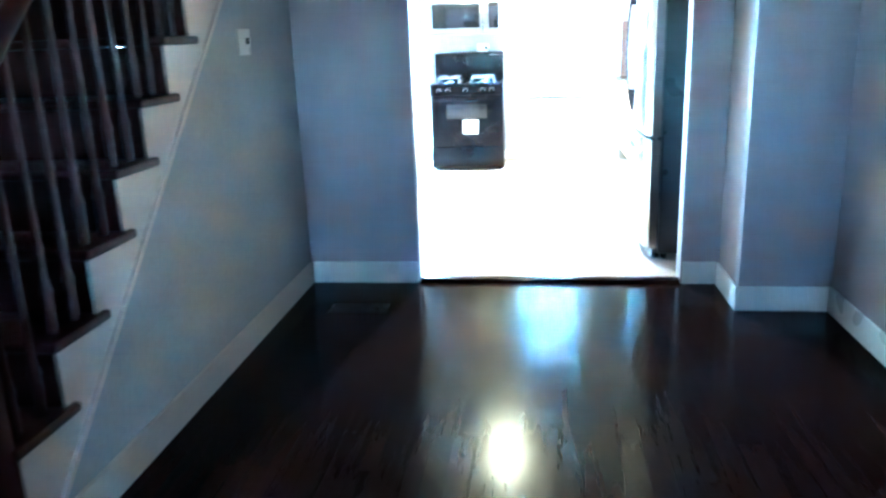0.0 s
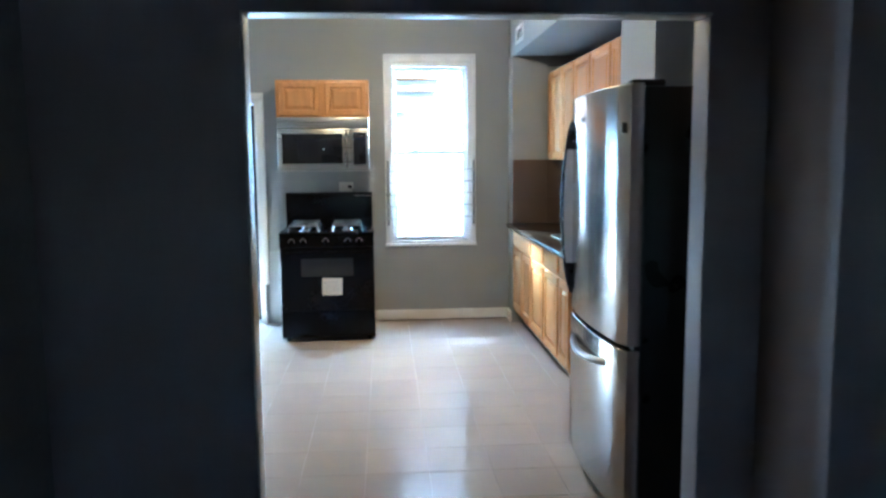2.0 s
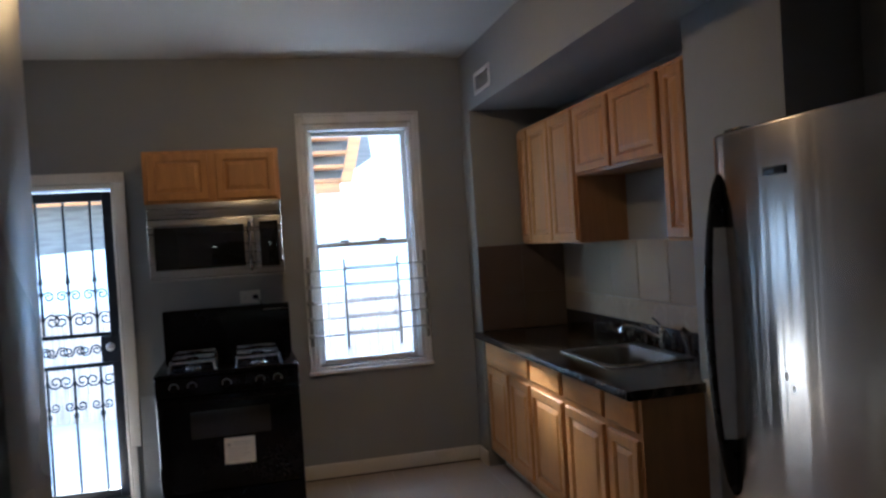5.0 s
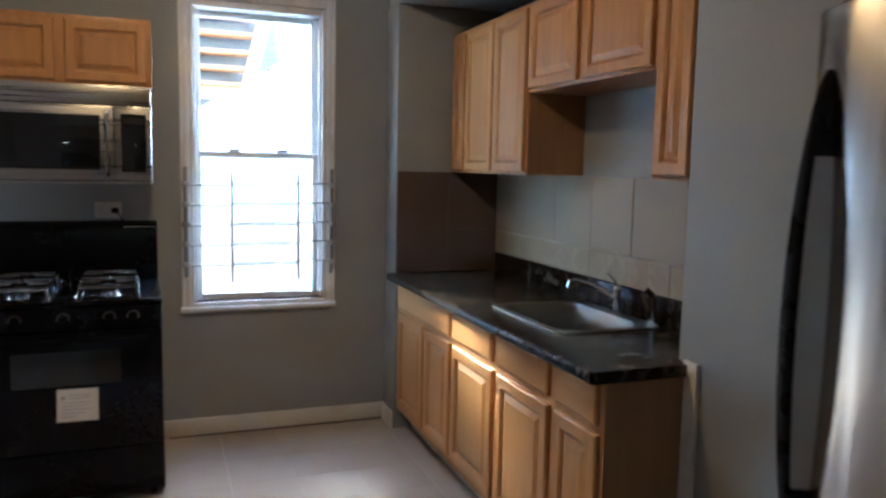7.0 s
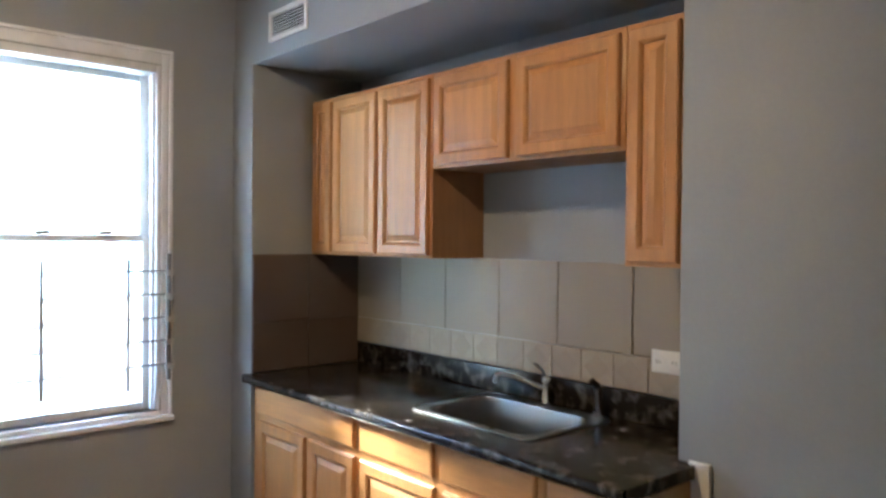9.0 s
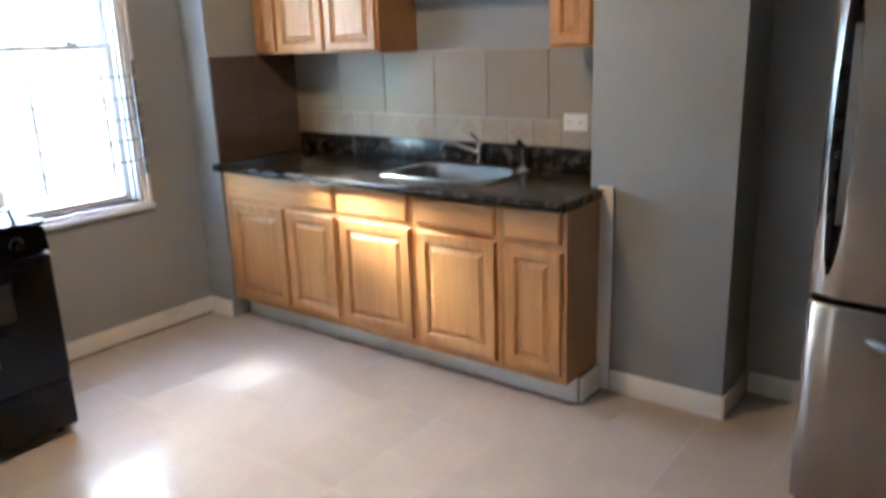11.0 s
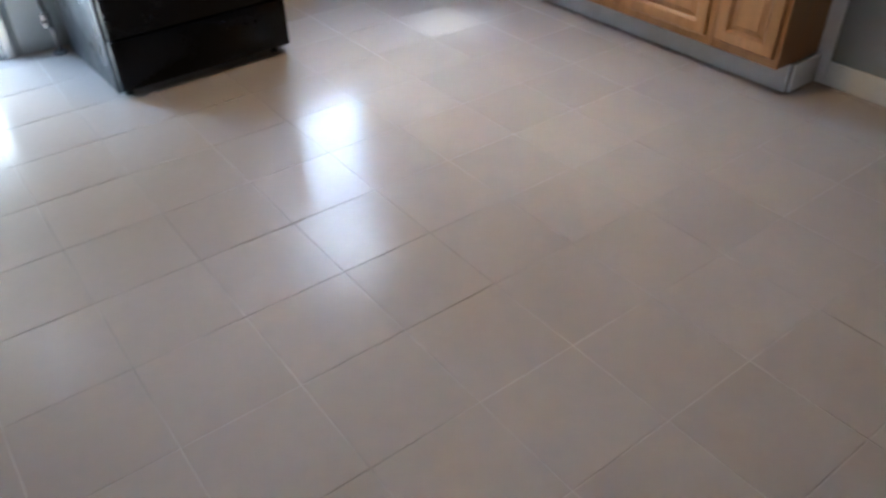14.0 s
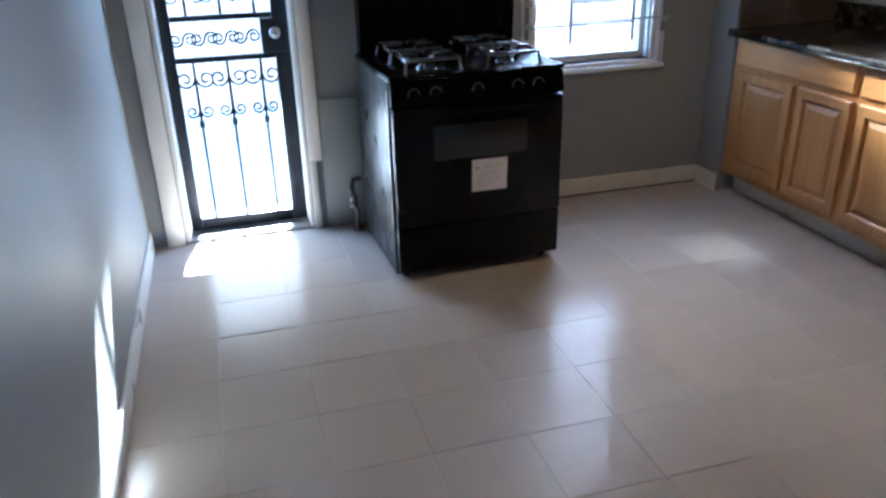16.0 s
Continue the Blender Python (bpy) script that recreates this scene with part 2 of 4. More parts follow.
def thing(name, m, label, category, group=""):
    ob = new(name)
    ob.matrix_world = m
    ob.empty_display_size = 0.1
    return tagged(ob, label, category, group)


def solid(name, bm, material, label, category, kind="", group="", smooth=35):
    return tagged(new(name, mesh_of(name, bm, material, smooth)), label, category, group, kind)


def B():
    return bmesh.new()


# ---- structure: kitchen ----
CH = 2.83
DZ = -0.02
WB = 0.25
WFY = -4.50
wb = B()
for x0, x1, z0, z1 in ((-1.25, -0.93, -0.1, CH), (-0.93, -0.275, 2.05, CH), (-0.275, 0.93, -0.1, CH), (0.93, 1.67, -0.1, 0.755), (0.93, 1.67, 2.39, CH), (1.67, 2.82, -0.1, CH)):
    box(wb, x0, x1, 0, WB, z0, z1)
solid("wall_back", wb, PAINT, "grey painted kitchen wall with window and door", "wall", "structure")
solid("wall_left", box(B(), -1.25, -1.10, WFY, 0, -0.1, CH), PAINT, "grey painted kitchen side wall", "wall", "structure")
solid("wall_right", box(B(), 2.67, 2.82, WFY, 0, -0.1, CH), PAINT, "grey painted wall behind the sink and fridge", "wall", "structure")
solid("wall_stub", box(B(), 2.03, 2.67, -0.212, 0, -0.1, 2.42, 0.004), PAINT, "short grey wall beside the counter", "wall", "structure")
solid("wall_pier", box(B(), 2.35, 2.67, -2.955, -2.345, -0.1, 2.42, 0.004), PAINT, "grey pier between the counter and the fridge", "wall", "structure")
solid("soffit", box(B(), 2.04, 2.67, WFY, 0, 2.42, CH, 0.003), PAINT, "boxed grey soffit above the cabinets", "soffit", "structure")
wf = B()
for x0, x1, y1, z0, z1 in ((-1.25, 0.43, WFY, -0.1, CH), (0.43, 1.955, WFY, 1.985, CH), (1.955, 2.82, WFY + 0.03, -0.1, CH)):
    box(wf, x0, x1, -4.59, y1, z0, z1)
solid("wall_front", wf, PAINT_DINING, "blue grey wall with the wide opening", "wall", "structure")
solid("ceiling", box(B(), -1.25, 2.82, -4.59, WB, CH, CH + 0.12), CEILING, "off-white kitchen ceiling", "ceiling", "structure")

# lining inside the wide opening
for nm_, x0_, x1_, y1_, z0_, z1_, m_ in (("opening_lining_left", 0.431, 0.440, WFY + 0.006, DZ, 1.975, TRIM), ("opening_lining_right", 1.945, 1.954, WFY + 0.036, DZ, 1.975, PAINT_DINING),
                                           ("opening_lining_top", 0.431, 1.954, WFY + 0.006, 1.9755, 1.9845, TRIM)):
    solid(nm_, box(B(), x0_, x1_, -4.594, y1_, z0_, z1_, 0.003), m_, "painted lining of the wide opening", "trim", "structure")
solid("threshold", box(B(), 0.441, 1.944, -4.605, -4.54, -0.03, 0.006, 0.006), DARKWOOD, "dark wooden threshold strip", "threshold", "structure")


def baseboard(name, x0, x1, y0, y1, z0, h, label="white painted baseboard"):
    bm = box(B(), x0, x1, y0, y1, z0, z0 + h, 0.004)
    return solid(name, bm, TRIM, label, "baseboard", "structure")


BH = 0.10
baseboard("baseboard_back", 0.05, 2.03, -0.016, -0.001, 0, BH)
# Shade of the gap below the baseboard, made as a solid dark strip.
solid("baseboard_gap", box(B(), 0.80, 2.012, -0.019, -0.0165, 0, 0.007), STAIRWOOD, "dark strip standing in for the shaded gap under the baseboard", "trim", "structure")
baseboard("baseboard_stub", 2.014, 2.029, -0.205, -0.017, 0, BH)
baseboard("baseboard_left", -1.099, -1.084, WFY + 0.013, -0.03, 0, BH)
baseboard("baseboard_pier", 2.334, 2.349, -2.956, -2.46, 0, BH)
baseboard("baseboard_pier_side", 2.334, 2.66, -2.971, -2.956, 0, BH)
baseboard("baseboard_nook", 2.654, 2.669, WFY + 0.031, -2.972, 0, BH)
solid("corner_trim", box(B(), 2.332, 2.349, -2.458, -2.388, 0.0, 0.93, 0.004), TRIM, "narrow white trim board beside the counter", "trim", "structure")

# ---- structure: dining room and stairs ----
BD = 0.13
RX = 2.61
LX = -0.23
FYD = -4.59
solid("wall_jut", box(B(), 2.155, RX, -5.03, FYD, -0.1, CH, 0.004), PAINT_DINING, "blue grey wall projection beside the opening", "wall", "structure")
solid("wall_dining_right", box(B(), RX, RX + 0.15, -11.2, FYD, -0.1, CH), PAINT_DINING, "blue grey dining room wall", "wall", "structure")
solid("wall_stair_side", box(B(), -1.45, -1.30, -11.2, FYD, -0.1, CH + 2), PAINT_STAIR, "grey wall along the stairs", "wall", "structure")
# Unseen rear wall; its small hole is added and sized to light the dining room.
wr = B()
for x0, x1, z0, z1 in ((-1.45, 0.85, -0.1, CH), (0.85, 1.2, -0.1, 1.55), (0.85, 1.2, 1.735, CH), (1.2, RX + 0.15, -0.1, CH)):
    box(wr, x0, x1, -11.35, -11.2, z0, z1)
solid("wall_rear", wr, PAINT_DINING, "blue grey rear wall with an added light opening", "wall", "structure")
dc = B()
box(dc, LX, RX + 0.15, -11.35, FYD, CH, CH + 0.12)
box(dc, -1.45, LX, -11.35, -7.6, CH, CH + 0.12)
solid("ceiling_dining", dc, CEILING, "off-white dining room ceiling", "ceiling", "structure")
wu = B()
box(wu, LX - 0.12, LX, -6.6, -4.45, CH + 0.0, CH + 2)
box(wu, -1.45, LX, FYD, -4.45, CH, CH + 2)
box(wu, -1.45, LX, -7.72, -7.6, CH, CH + 2)
box(wu, LX - 0.12, LX, -7.6, -6.6, CH, CH + 2)
box(wu, -1.45, LX, -7.72, -4.45, CH + 2, CH + 2.1)
solid("stairwell_walls", wu, PAINT_STAIR, "grey upper stairwell walls", "wall", "structure")

RISE, RUN, K7Y = 0.207, 0.220, -5.927


def step_y(k):
    return K7Y - RUN * (7 - k)


# wall under the stairs: follows the sloping stringer
def slope_z(y):
    return 1.654 + 0.935 * (y + 5.501)


solid("wall_under_stairs", prism(B(), [(-7.30, -0.1), (FYD, -0.1), (FYD, slope_z(FYD)), (-7.30, max(0.0, slope_z(-7.30)))], "x", LX - 0.10, LX),
      PAINT_STAIR, "grey painted wall below the staircase", "wall", "structure")
solid("baseboard_dining_left", box(B(), LX + 0.001, LX + 0.018, -7.1, FYD - 0.017, DZ, DZ + BD, 0.004), STRINGER, "cream painted baseboard below the staircase", "baseboard", "structure")
baseboard("baseboard_dining_front", LX + 0.018, 0.430, FYD - 0.017, FYD - 0.001, DZ, BD)
baseboard("baseboard_dining_front_short", 1.956, 2.138, FYD - 0.017, FYD - 0.001, DZ, BD)
baseboard("baseboard_jut_side", 2.138, 2.154, -5.047, FYD - 0.018, DZ, BD)
baseboard("baseboard_jut_front", 2.154, RX - 0.018, -5.047, -5.031, DZ, BD)
baseboard("baseboard_dining_right", RX - 0.017, RX - 0.001, -11.19, -5.032, DZ, BD)

stairs = thing("staircase", pose(LX, -7.5, DZ), "dark stained wooden stairs with cream painted stringer", "stairs")
oy = -7.5
for k in range(2, 13):
    y_f, y_b, z = step_y(k) - RUN, step_y(k), RISE * k
    t_ = box(B(), -1.0, 0.035, y_f - 0.03 - oy, y_b + 0.045 - oy, z - 0.032, z, 0.010, 3)
    part("tread", t_, STAIRWOOD, stairs)
    part("riser", box(B(), -1.0, -0.001, y_f - oy, y_f + 0.02 - oy, z - RISE + 0.0, z - 0.033), STAIRWOOD, stairs)
    for f in (0.28, 0.78):
        yy = y_f + RUN * f - oy
        bl = B()
        rod(bl, (-0.03, yy, z), (-0.03, yy, z + 0.12), 0.017, 10)
        rod(bl, (-0.03, yy, z + 0.12), (-0.03, yy, z + 0.16), 0.021, 10, 0.013)
        rod(bl, (-0.03, yy, z + 0.16), (-0.03, yy, z + 0.80 + 0.86 * RUN * (f - 0.28)), 0.013, 10, 0.011)
        part("baluster", bl, STAIRWOOD, stairs)
sb = []
for k in range(2, 13):
    sb += [(step_y(k) - RUN - oy, RISE * (k - 1) - 0.033), (step_y(k) - RUN - oy, RISE * k - 0.033)]
sb.append((step_y(12) - oy, RISE * 12 - 0.033))
sb.append((step_y(12) - oy, slope_z(step_y(12)) - DZ))
sb.append((step_y(2) - RUN + 0.02 - oy, max(0.02, slope_z(step_y(2) - RUN) - DZ)))
part("stringer", prism(B(), sb, "x", 0.001, 0.014), STRINGER, stairs, "cream painted stepped stringer")
mo = B()
y0_, y1_ = step_y(2) - RUN, step_y(12)
for a_, b_, x_ in ((-0.035, 0.0, 0.022), (-0.02, 0.004, 0.028)):
    prism(mo, [(y0_ - oy, slope_z(y0_) - DZ + a_ + 0.02), (y1_ - oy, slope_z(y1_) - DZ + a_ + 0.02), (y1_ - oy, slope_z(y1_) - DZ + b_ + 0.02), (y0_ - oy, slope_z(y0_) - DZ + b_ + 0.02)], "x", 0.002, x_)
part("stringer_moulding", mo, STRINGER, stairs)
hr = B()
hz = lambda k: RISE * k + 0.83
sweep(hr, [(-0.03, step_y(2) - RUN * 0.72 - oy, hz(2)), (-0.03, step_y(12) - RUN * 0.72 - oy, hz(12))], 0.032, 12)
part("handrail", hr, STAIRWOOD, stairs)
nw = B()
yn = step_y(2) - RUN - 0.06 - oy
box(nw, -0.08, 0.02, yn - 0.05, yn + 0.05, 0.0, 1.12, 0.006)
box(nw, -0.095, 0.035, yn - 0.065, yn + 0.065, 1.12, 1.15, 0.008)
part("newel_post", nw, STAIRWOOD, stairs)
first = box(B(), -1.0, 0.05, step_y(1) - RUN - 0.03 - oy, step_y(1) + 0.02 - oy, RISE - 0.032, RISE, 0.010, 3)
part("tread", first, STAIRWOOD, stairs)
part("riser", box(B(), -1.0, 0.02, step_y(1) - RUN - oy, step_y(1) - RUN + 0.02 - oy, 0, RISE - 0.033), STAIRWOOD, stairs)


def plate(name, m, w, h, label, category, slots="switch"):
    t = thing(name, m, label, category)
    part("cover_plate", box(B(), -w / 2, w / 2, -0.007, 0, -h / 2, h / 2, 0.003), PLASTIC, t)
    if slots == "switch":
        part("toggle", box(B(), 0.014, 0.030, -0.019, -0.007, -0.010, 0.020, 0.002), BLACKPLASTIC, t, "dark switch toggle")
    else:
        for dx in (-w / 4, w / 4) if w > h else (0,):
            bm = B()
            rod(bm, (dx, -0.010, 0), (dx, -0.006, 0), min(w, h) * 0.3, 16)
            part("socket", bm, PLASTIC, t)
            for e in (-0.007, 0.007):
                part("slot", box(B(), dx + e - 0.0012, dx + e + 0.0012, -0.0112, -0.0098, -0.006, 0.006), BLACKPLASTIC, t)
    return t


plate("light_switch", pose(LX, -5.325, 1.40, 0, 0, 90), 0.15, 0.118, "white light switch plate on the grey wall", "switch")
solid("wall_patch", box(B(), LX, LX + 0.0015, -6.03, -5.90, 1.035, 1.115, 0.0006), PAINT, "pale filled patch on the stair wall", "patch", "structure")
fv = thing("floor_register", pose(0.17, -5.06, DZ), "dark metal floor register set in the boards", "vent")
part("frame", box(B(), -0.16, 0.16, -0.07, 0.07, -0.004, 0.004, 0.002), BLACKSIDE, fv)
for i in range(9):
    part("slat", box(B(), -0.145, 0.145, -0.056 + i * 0.0135, -0.049 + i * 0.0135, 0.004, 0.007), BLACKSIDE, fv)

# ---- window ----
win = thing("window_1", pose(1.30, 0.0, 0.70), "white double-hung window with sunlit panes", "window")
tagged(win, kind="structure")


def W(x0, x1, y0, y1, z0, z1, bv=0.004):
    return box(B(), x0 - 1.30, x1 - 1.30, y0, y1, z0 - 0.70, z1 - 0.70, bv)


part("edge_strip", W(0.878, 0.897, -0.014, -0.001, 0.73, 2.445), VINYL, win)
part("edge_strip", W(1.703, 1.722, -0.014, -0.001, 0.73, 2.445), VINYL, win)
part("edge_strip", W(0.878, 1.722, -0.015, -0.001, 2.4455, 2.462), VINYL, win)
part("window_sill", W(0.872, 1.728, -0.030, 0.10, 0.705, 0.7295), VINYL, win)
for x0, x1 in ((0.898, 0.931), (1.669, 1.702)):
    part("frame_side", W(x0, x1, -0.006, -0.001, 0.7305, 2.444, 0.002), VINYL, win)
part("frame_bottom", W(0.932, 1.668, -0.006, 0.055, 0.7305, 0.755, 0.003), VINYL, win)
part("frame_top", W(0.932, 1.668, -0.006, -0.001, 2.392, 2.444, 0.002), VINYL, win)
for x0, x1 in ((0.953, 0.966), (1.634, 1.647)):
    part("sash_track", W(x0, x1, 0.02, 0.055, 0.757, 2.349, 0.003), VINYL, win)
part("jamb", W(0.931, 0.952, 0.0, 0.2, 0.756, 2.389), VINYL, win)
part("jamb", W(1.648, 1.669, 0.0, 0.2, 0.756, 2.389), VINYL, win)
part("head", W(0.953, 1.647, 0.0, 0.2, 2.350, 2.389), VINYL, win)
for nm, y0, y1, z0, z1 in (("lower_sash", 0.06, 0.095, 0.757, 1.585), ("upper_sash", 0.105, 0.14, 1.555, 2.349)):
    s = W(0.954, 0.992, y0, y1, z0, z1, 0.003)
    box(s, 1.606 - 1.3, 1.646 - 1.3, y0, y1, z0 - 0.7, z1 - 0.7, 0.003)
    box(s, 0.993 - 1.3, 1.605 - 1.3, y0, y1, z0 - 0.7, z0 - 0.7 + 0.035, 0.003)
    box(s, 0.993 - 1.3, 1.605 - 1.3, y0, y1, z1 - 0.7 - 0.032, z1 - 0.7, 0.003)
    sash = part(nm, s, VINYL, win)
    p = part("pane", W(0.985, 1.612, (y0 + y1) / 2 - 0.002, (y0 + y1) / 2 + 0.002, z0 + 0.03, z1 - 0.028, 0), PANE, sash, smooth=None)
    p.visible_shadow = False
for x in (1.17, 1.43):
    part("sash_lock", W(x - 0.03, x + 0.03, 0.04, 0.062, 1.585, 1.605), STEEL_DULL, win)

guard = thing("window_guard", pose(1.30, -0.03, 0.87), "pale metal child guard across the lower window", "guard")


def G(x0, x1, z0, z1, d=0.006):
    return rod(B(), (x0 - 1.3, 0, z0 - 0.87), (x1 - 1.3, 0, z1 - 0.87), d, 8)


for x in (1.145, 1.507):
    part("upright", box(B(), x - 1.3 - 0.008, x - 1.3 + 0.008, -0.014, -0.004, 0.0, 0.605, 0.003), GUARD, guard)
for x in (0.905, 1.70):
    part("side_bracket", box(B(), x - 1.3 - 0.011, x - 1.3 + 0.011, 0.002, 0.014, 0.03, 0.63, 0.003), GUARD_DARK, guard, "dark grey slotted bracket")
for z in (1.403, 1.292, 1.183, 1.075, 0.963):
    part("bar", G(0.90, 1.51, z, z, 0.0055), GUARD, guard)
    part("bar", G(1.14, 1.71, z + 0.014, z + 0.014, 0.0055), GUARD, guard)
    for x in (0.905, 1.70):
        part("bracket_clip", box(B(), x - 1.3 - 0.022, x - 1.3 + 0.022, -0.010, 0.0015, z - 0.87 - 0.008, z - 0.87 + 0.02, 0.002), GUARD, guard)

# ---- back door ----
door = thing("door_1", pose(-0.60, 0.0, 0.0), "white-cased doorway with iron security door", "door")
tagged(door, kind="structure")


def D(x0, x1, y0, y1, z0, z1, bv=0.004):
    return box(B(), x0 + 0.60, x1 + 0.60, y0, y1, z0, z1, bv)


part("casing_side", D(-0.272, -0.206, -0.02, -0.001, 0.37, 2.05), TRIM, door)
part("casing_plinth", D(-0.272, -0.235, -0.02, -0.001, 0.0, 0.37), TRIM, door)
part("casing_side", D(-1.02, -0.935, -0.02, -0.001, 0.0, 2.05), TRIM, door)
part("casing_top", D(-1.02, -0.206, -0.022, -0.001, 2.051, 2.117), TRIM, door)
part("jamb", D(-0.295, -0.276, 0.0, 0.25, 0.0, 2.049), TRIM, door)
part("jamb", D(-0.929, -0.905, 0.0, 0.25, 0.0, 2.049), TRIM, door)
part("head", D(-0.904, -0.296, 0.0, 0.25, 2.02, 2.049), TRIM, door)
part("door_sill", D(-0.93, -0.275, 0.0, 0.30, -0.02, 0.018), STEEL_DULL, door)
iron = thing("security_door", pose(-0.60, 0.14, 0.02), "dark wrought iron security door with scrollwork", "door")
IX0, IX1 = -0.302, 0.302
part("stile", box(B(), IX0, IX0 + 0.055, -0.02, 0.02, 0, 1.99, 0.003), IRON, iron)
part("stile", box(B(), IX1 - 0.075, IX1, -0.02, 0.02, 0, 1.99, 0.003), IRON, iron)
part("rail", box(B(), IX0 + 0.056, IX1 - 0.076, -0.02, 0.02, 0, 0.06, 0.003), IRON, iron)
part("rail", box(B(), IX0 + 0.056, IX1 - 0.076, -0.02, 0.02, 1.93, 1.99, 0.003), IRON, iron)
part("rail", box(B(), IX0 + 0.056, IX1 - 0.076, -0.018, 0.018, 0.86, 0.885, 0.003), IRON, iron)
part("rail", box(B(), IX0 + 0.056, IX1 - 0.076, -0.018, 0.018, 1.055, 1.08, 0.003), IRON, iron)
lk = part("lock_box", box(B(), IX1 - 0.135, IX1 - 0.01, -0.03, 0.03, 0.888, 1.052, 0.004), IRON, iron)
kb = B()
rod(kb, (IX1 - 0.07, -0.03, 0.99), (IX1 - 0.07, -0.06, 0.99), 0.012, 12)
bmesh.ops.create_uvsphere(kb, u_segments=14, v_segments=10, radius=0.028, matrix=Matrix.Translation((IX1 - 0.07, -0.075, 0.99)))
part("knob", kb, STEEL_DULL, lk, "round steel door knob")
bars_x = (-0.17, -0.01, 0.15)
for bx in bars_x:
    part("bar", box(B(), bx - 0.007, bx + 0.007, -0.007, 0.007, 0.06, 0.86), IRON, iron)
    part("bar", box(B(), bx - 0.007, bx + 0.007, -0.007, 0.007, 1.08, 1.93), IRON, iron)


def scroll(cx, cz, r, turns, side, up):
    pts = []
    for i in range(26):
        f = i / 25
        a = f * turns * 2 * math.pi
        rr = r * (1 - 0.75 * f)
        pts.append((cx + side * (r - rr * math.cos(a)), 0, cz + up * rr * math.sin(a)))
    return sweep(B(), pts, 0.006, 6)


for bx in bars_x:
    for side in (-1, 1):
        for cz, up, r in ((1.17, 1, 0.05), (1.33, 1, 0.036), (0.78, -1, 0.045), (0.62, -1, 0.032)):
            part("scroll", scroll(bx + side * 0.004, cz, r, 1.4, side, up), IRON, iron)
    part("collar", box(B(), bx - 0.014, bx + 0.014, -0.014, 0.014, 0.54, 0.575, 0.004), IRON, iron)
    tip = B()
    rod(tip, (bx, 0, 1.41), (bx, 0, 1.50), 0.018, 8, 0.002)
    part("finial", tip, IRON, iron)
for cx in (-0.20, -0.10, 0.0, 0.10):
    for side in (-1, 1):
        part("scroll", scroll(cx, 0.97, 0.034, 1.5, side, side), IRON, iron)

gp = solid("wall_panel", box(B(), -0.20, 0.04, -0.013, -0.001, 0.0, 0.68, 0.003), GREYPANEL, "grey painted patch board beside the stove", "panel", "structure")
hs = thing("gas_pipe", pose(-0.06, -0.10, 0.0), "grey gas pipe with shut-off valve beside stove", "pipe")
h1 = B()
sweep(h1, [(0, 0, 0), (0, 0, 0.10), (-0.01, 0.0, 0.17), (-0.015, 0.02, 0.23), (0.0, 0.05, 0.26), (0.04, 0.06, 0.26)], 0.012, 10)
part("pipe", h1, HOSE, hs)
h2 = B()
rod(h2, (-0.013, 0.0, 0.13), (-0.013, 0.0, 0.19), 0.02, 10)
part("valve", h2, HOSE, hs)
part("valve_handle", box(B(), -0.045, 0.0, -0.03, -0.022, 0.155, 0.168, 0.003), HOSE, hs)
h3 = B()
rod(h3, (0, 0, 0), (0, 0, 0.012), 0.03, 14)
part("floor_flange", h3, HOSE, hs)

# ---- cabinets ----
def facing(side):
    """Maps (across, up, outwards) to the world axes for a front that looks along -x or -y."""
    if side == "x":
        return lambda u, v, d: Vector((-d, u, v))
    return lambda u, v, d: Vector((u, -d, v))


def fbox(bm, f, u0, u1, v0, v1, d0, d1, bevel=0.0):
    a, b = f(u0, v0, d0), f(u1, v1, d1)
    return box(bm, min(a.x, b.x), max(a.x, b.x), min(a.y, b.y), max(a.y, b.y), min(a.z, b.z), max(a.z, b.z), bevel)


def ring(bm, f, u0, u1, v0, v1, steps):
    """Nested rectangles: each step is (inset, depth); closed by a face at the end."""
    loops = []
    for ins, d in steps:
        loops.append([bm.verts.new(f(u, v, d)) for u, v in ((u0 + ins, v0 + ins), (u1 - ins, v0 + ins), (u1 - ins, v1 - ins), (u0 + ins, v1 - ins))])
    for a, b in zip(loops, loops[1:]):
        for i in range(4):
            bm.faces.new((a[i], a[(i + 1) % 4], b[(i + 1) % 4], b[i]))
    return loops


def panel_door(parent, f, u0, u1, v0, v1, d, stile=0.055):
    """A raised-panel door: frame with eased edges, and its panel."""
    bm = B()
    t = 0.019
    loops = ring(bm, f, u0, u1, v0, v1, ((0, d), (0, d + t - 0.005), (0.005, d + t), (stile - 0.010, d + t), (stile - 0.004, d + t - 0.004), (stile, d + t - 0.009), (stile + 0.001, d + 0.001)))
    bm.faces.new(loops[0])
    bm.faces.new(loops[-1])
    dr = part("door", bm, MAPLE, parent, smooth=20)
    bp = B()
    s = stile + 0.002
    lp = ring(bp, f, u0 + s, u1 - s, v0 + s, v1 - s, ((0, d + 0.002), (0, d + t - 0.012), (0.006, d + t - 0.012), (0.028, d + t - 0.002), (0.031, d + t - 0.002)))
    bp.faces.new(lp[0])
    bp.faces.new(lp[-1])
    part("panel", bp, MAPLE, dr, smooth=20)
    return dr


def drawer(parent, f, u0, u1, v0, v1, d):
    bm = B()
    lp = ring(bm, f, u0, u1, v0, v1, ((0, d), (0, d + 0.012), (0.007, d + 0.018), (0.014, d + 0.019)))
    bm.faces.new(lp[0])
    bm.faces.new(lp[-1])
    return part("drawer_front", bm, MAPLE_H, parent, smooth=20)


FX = facing("x")
BF = 2.05


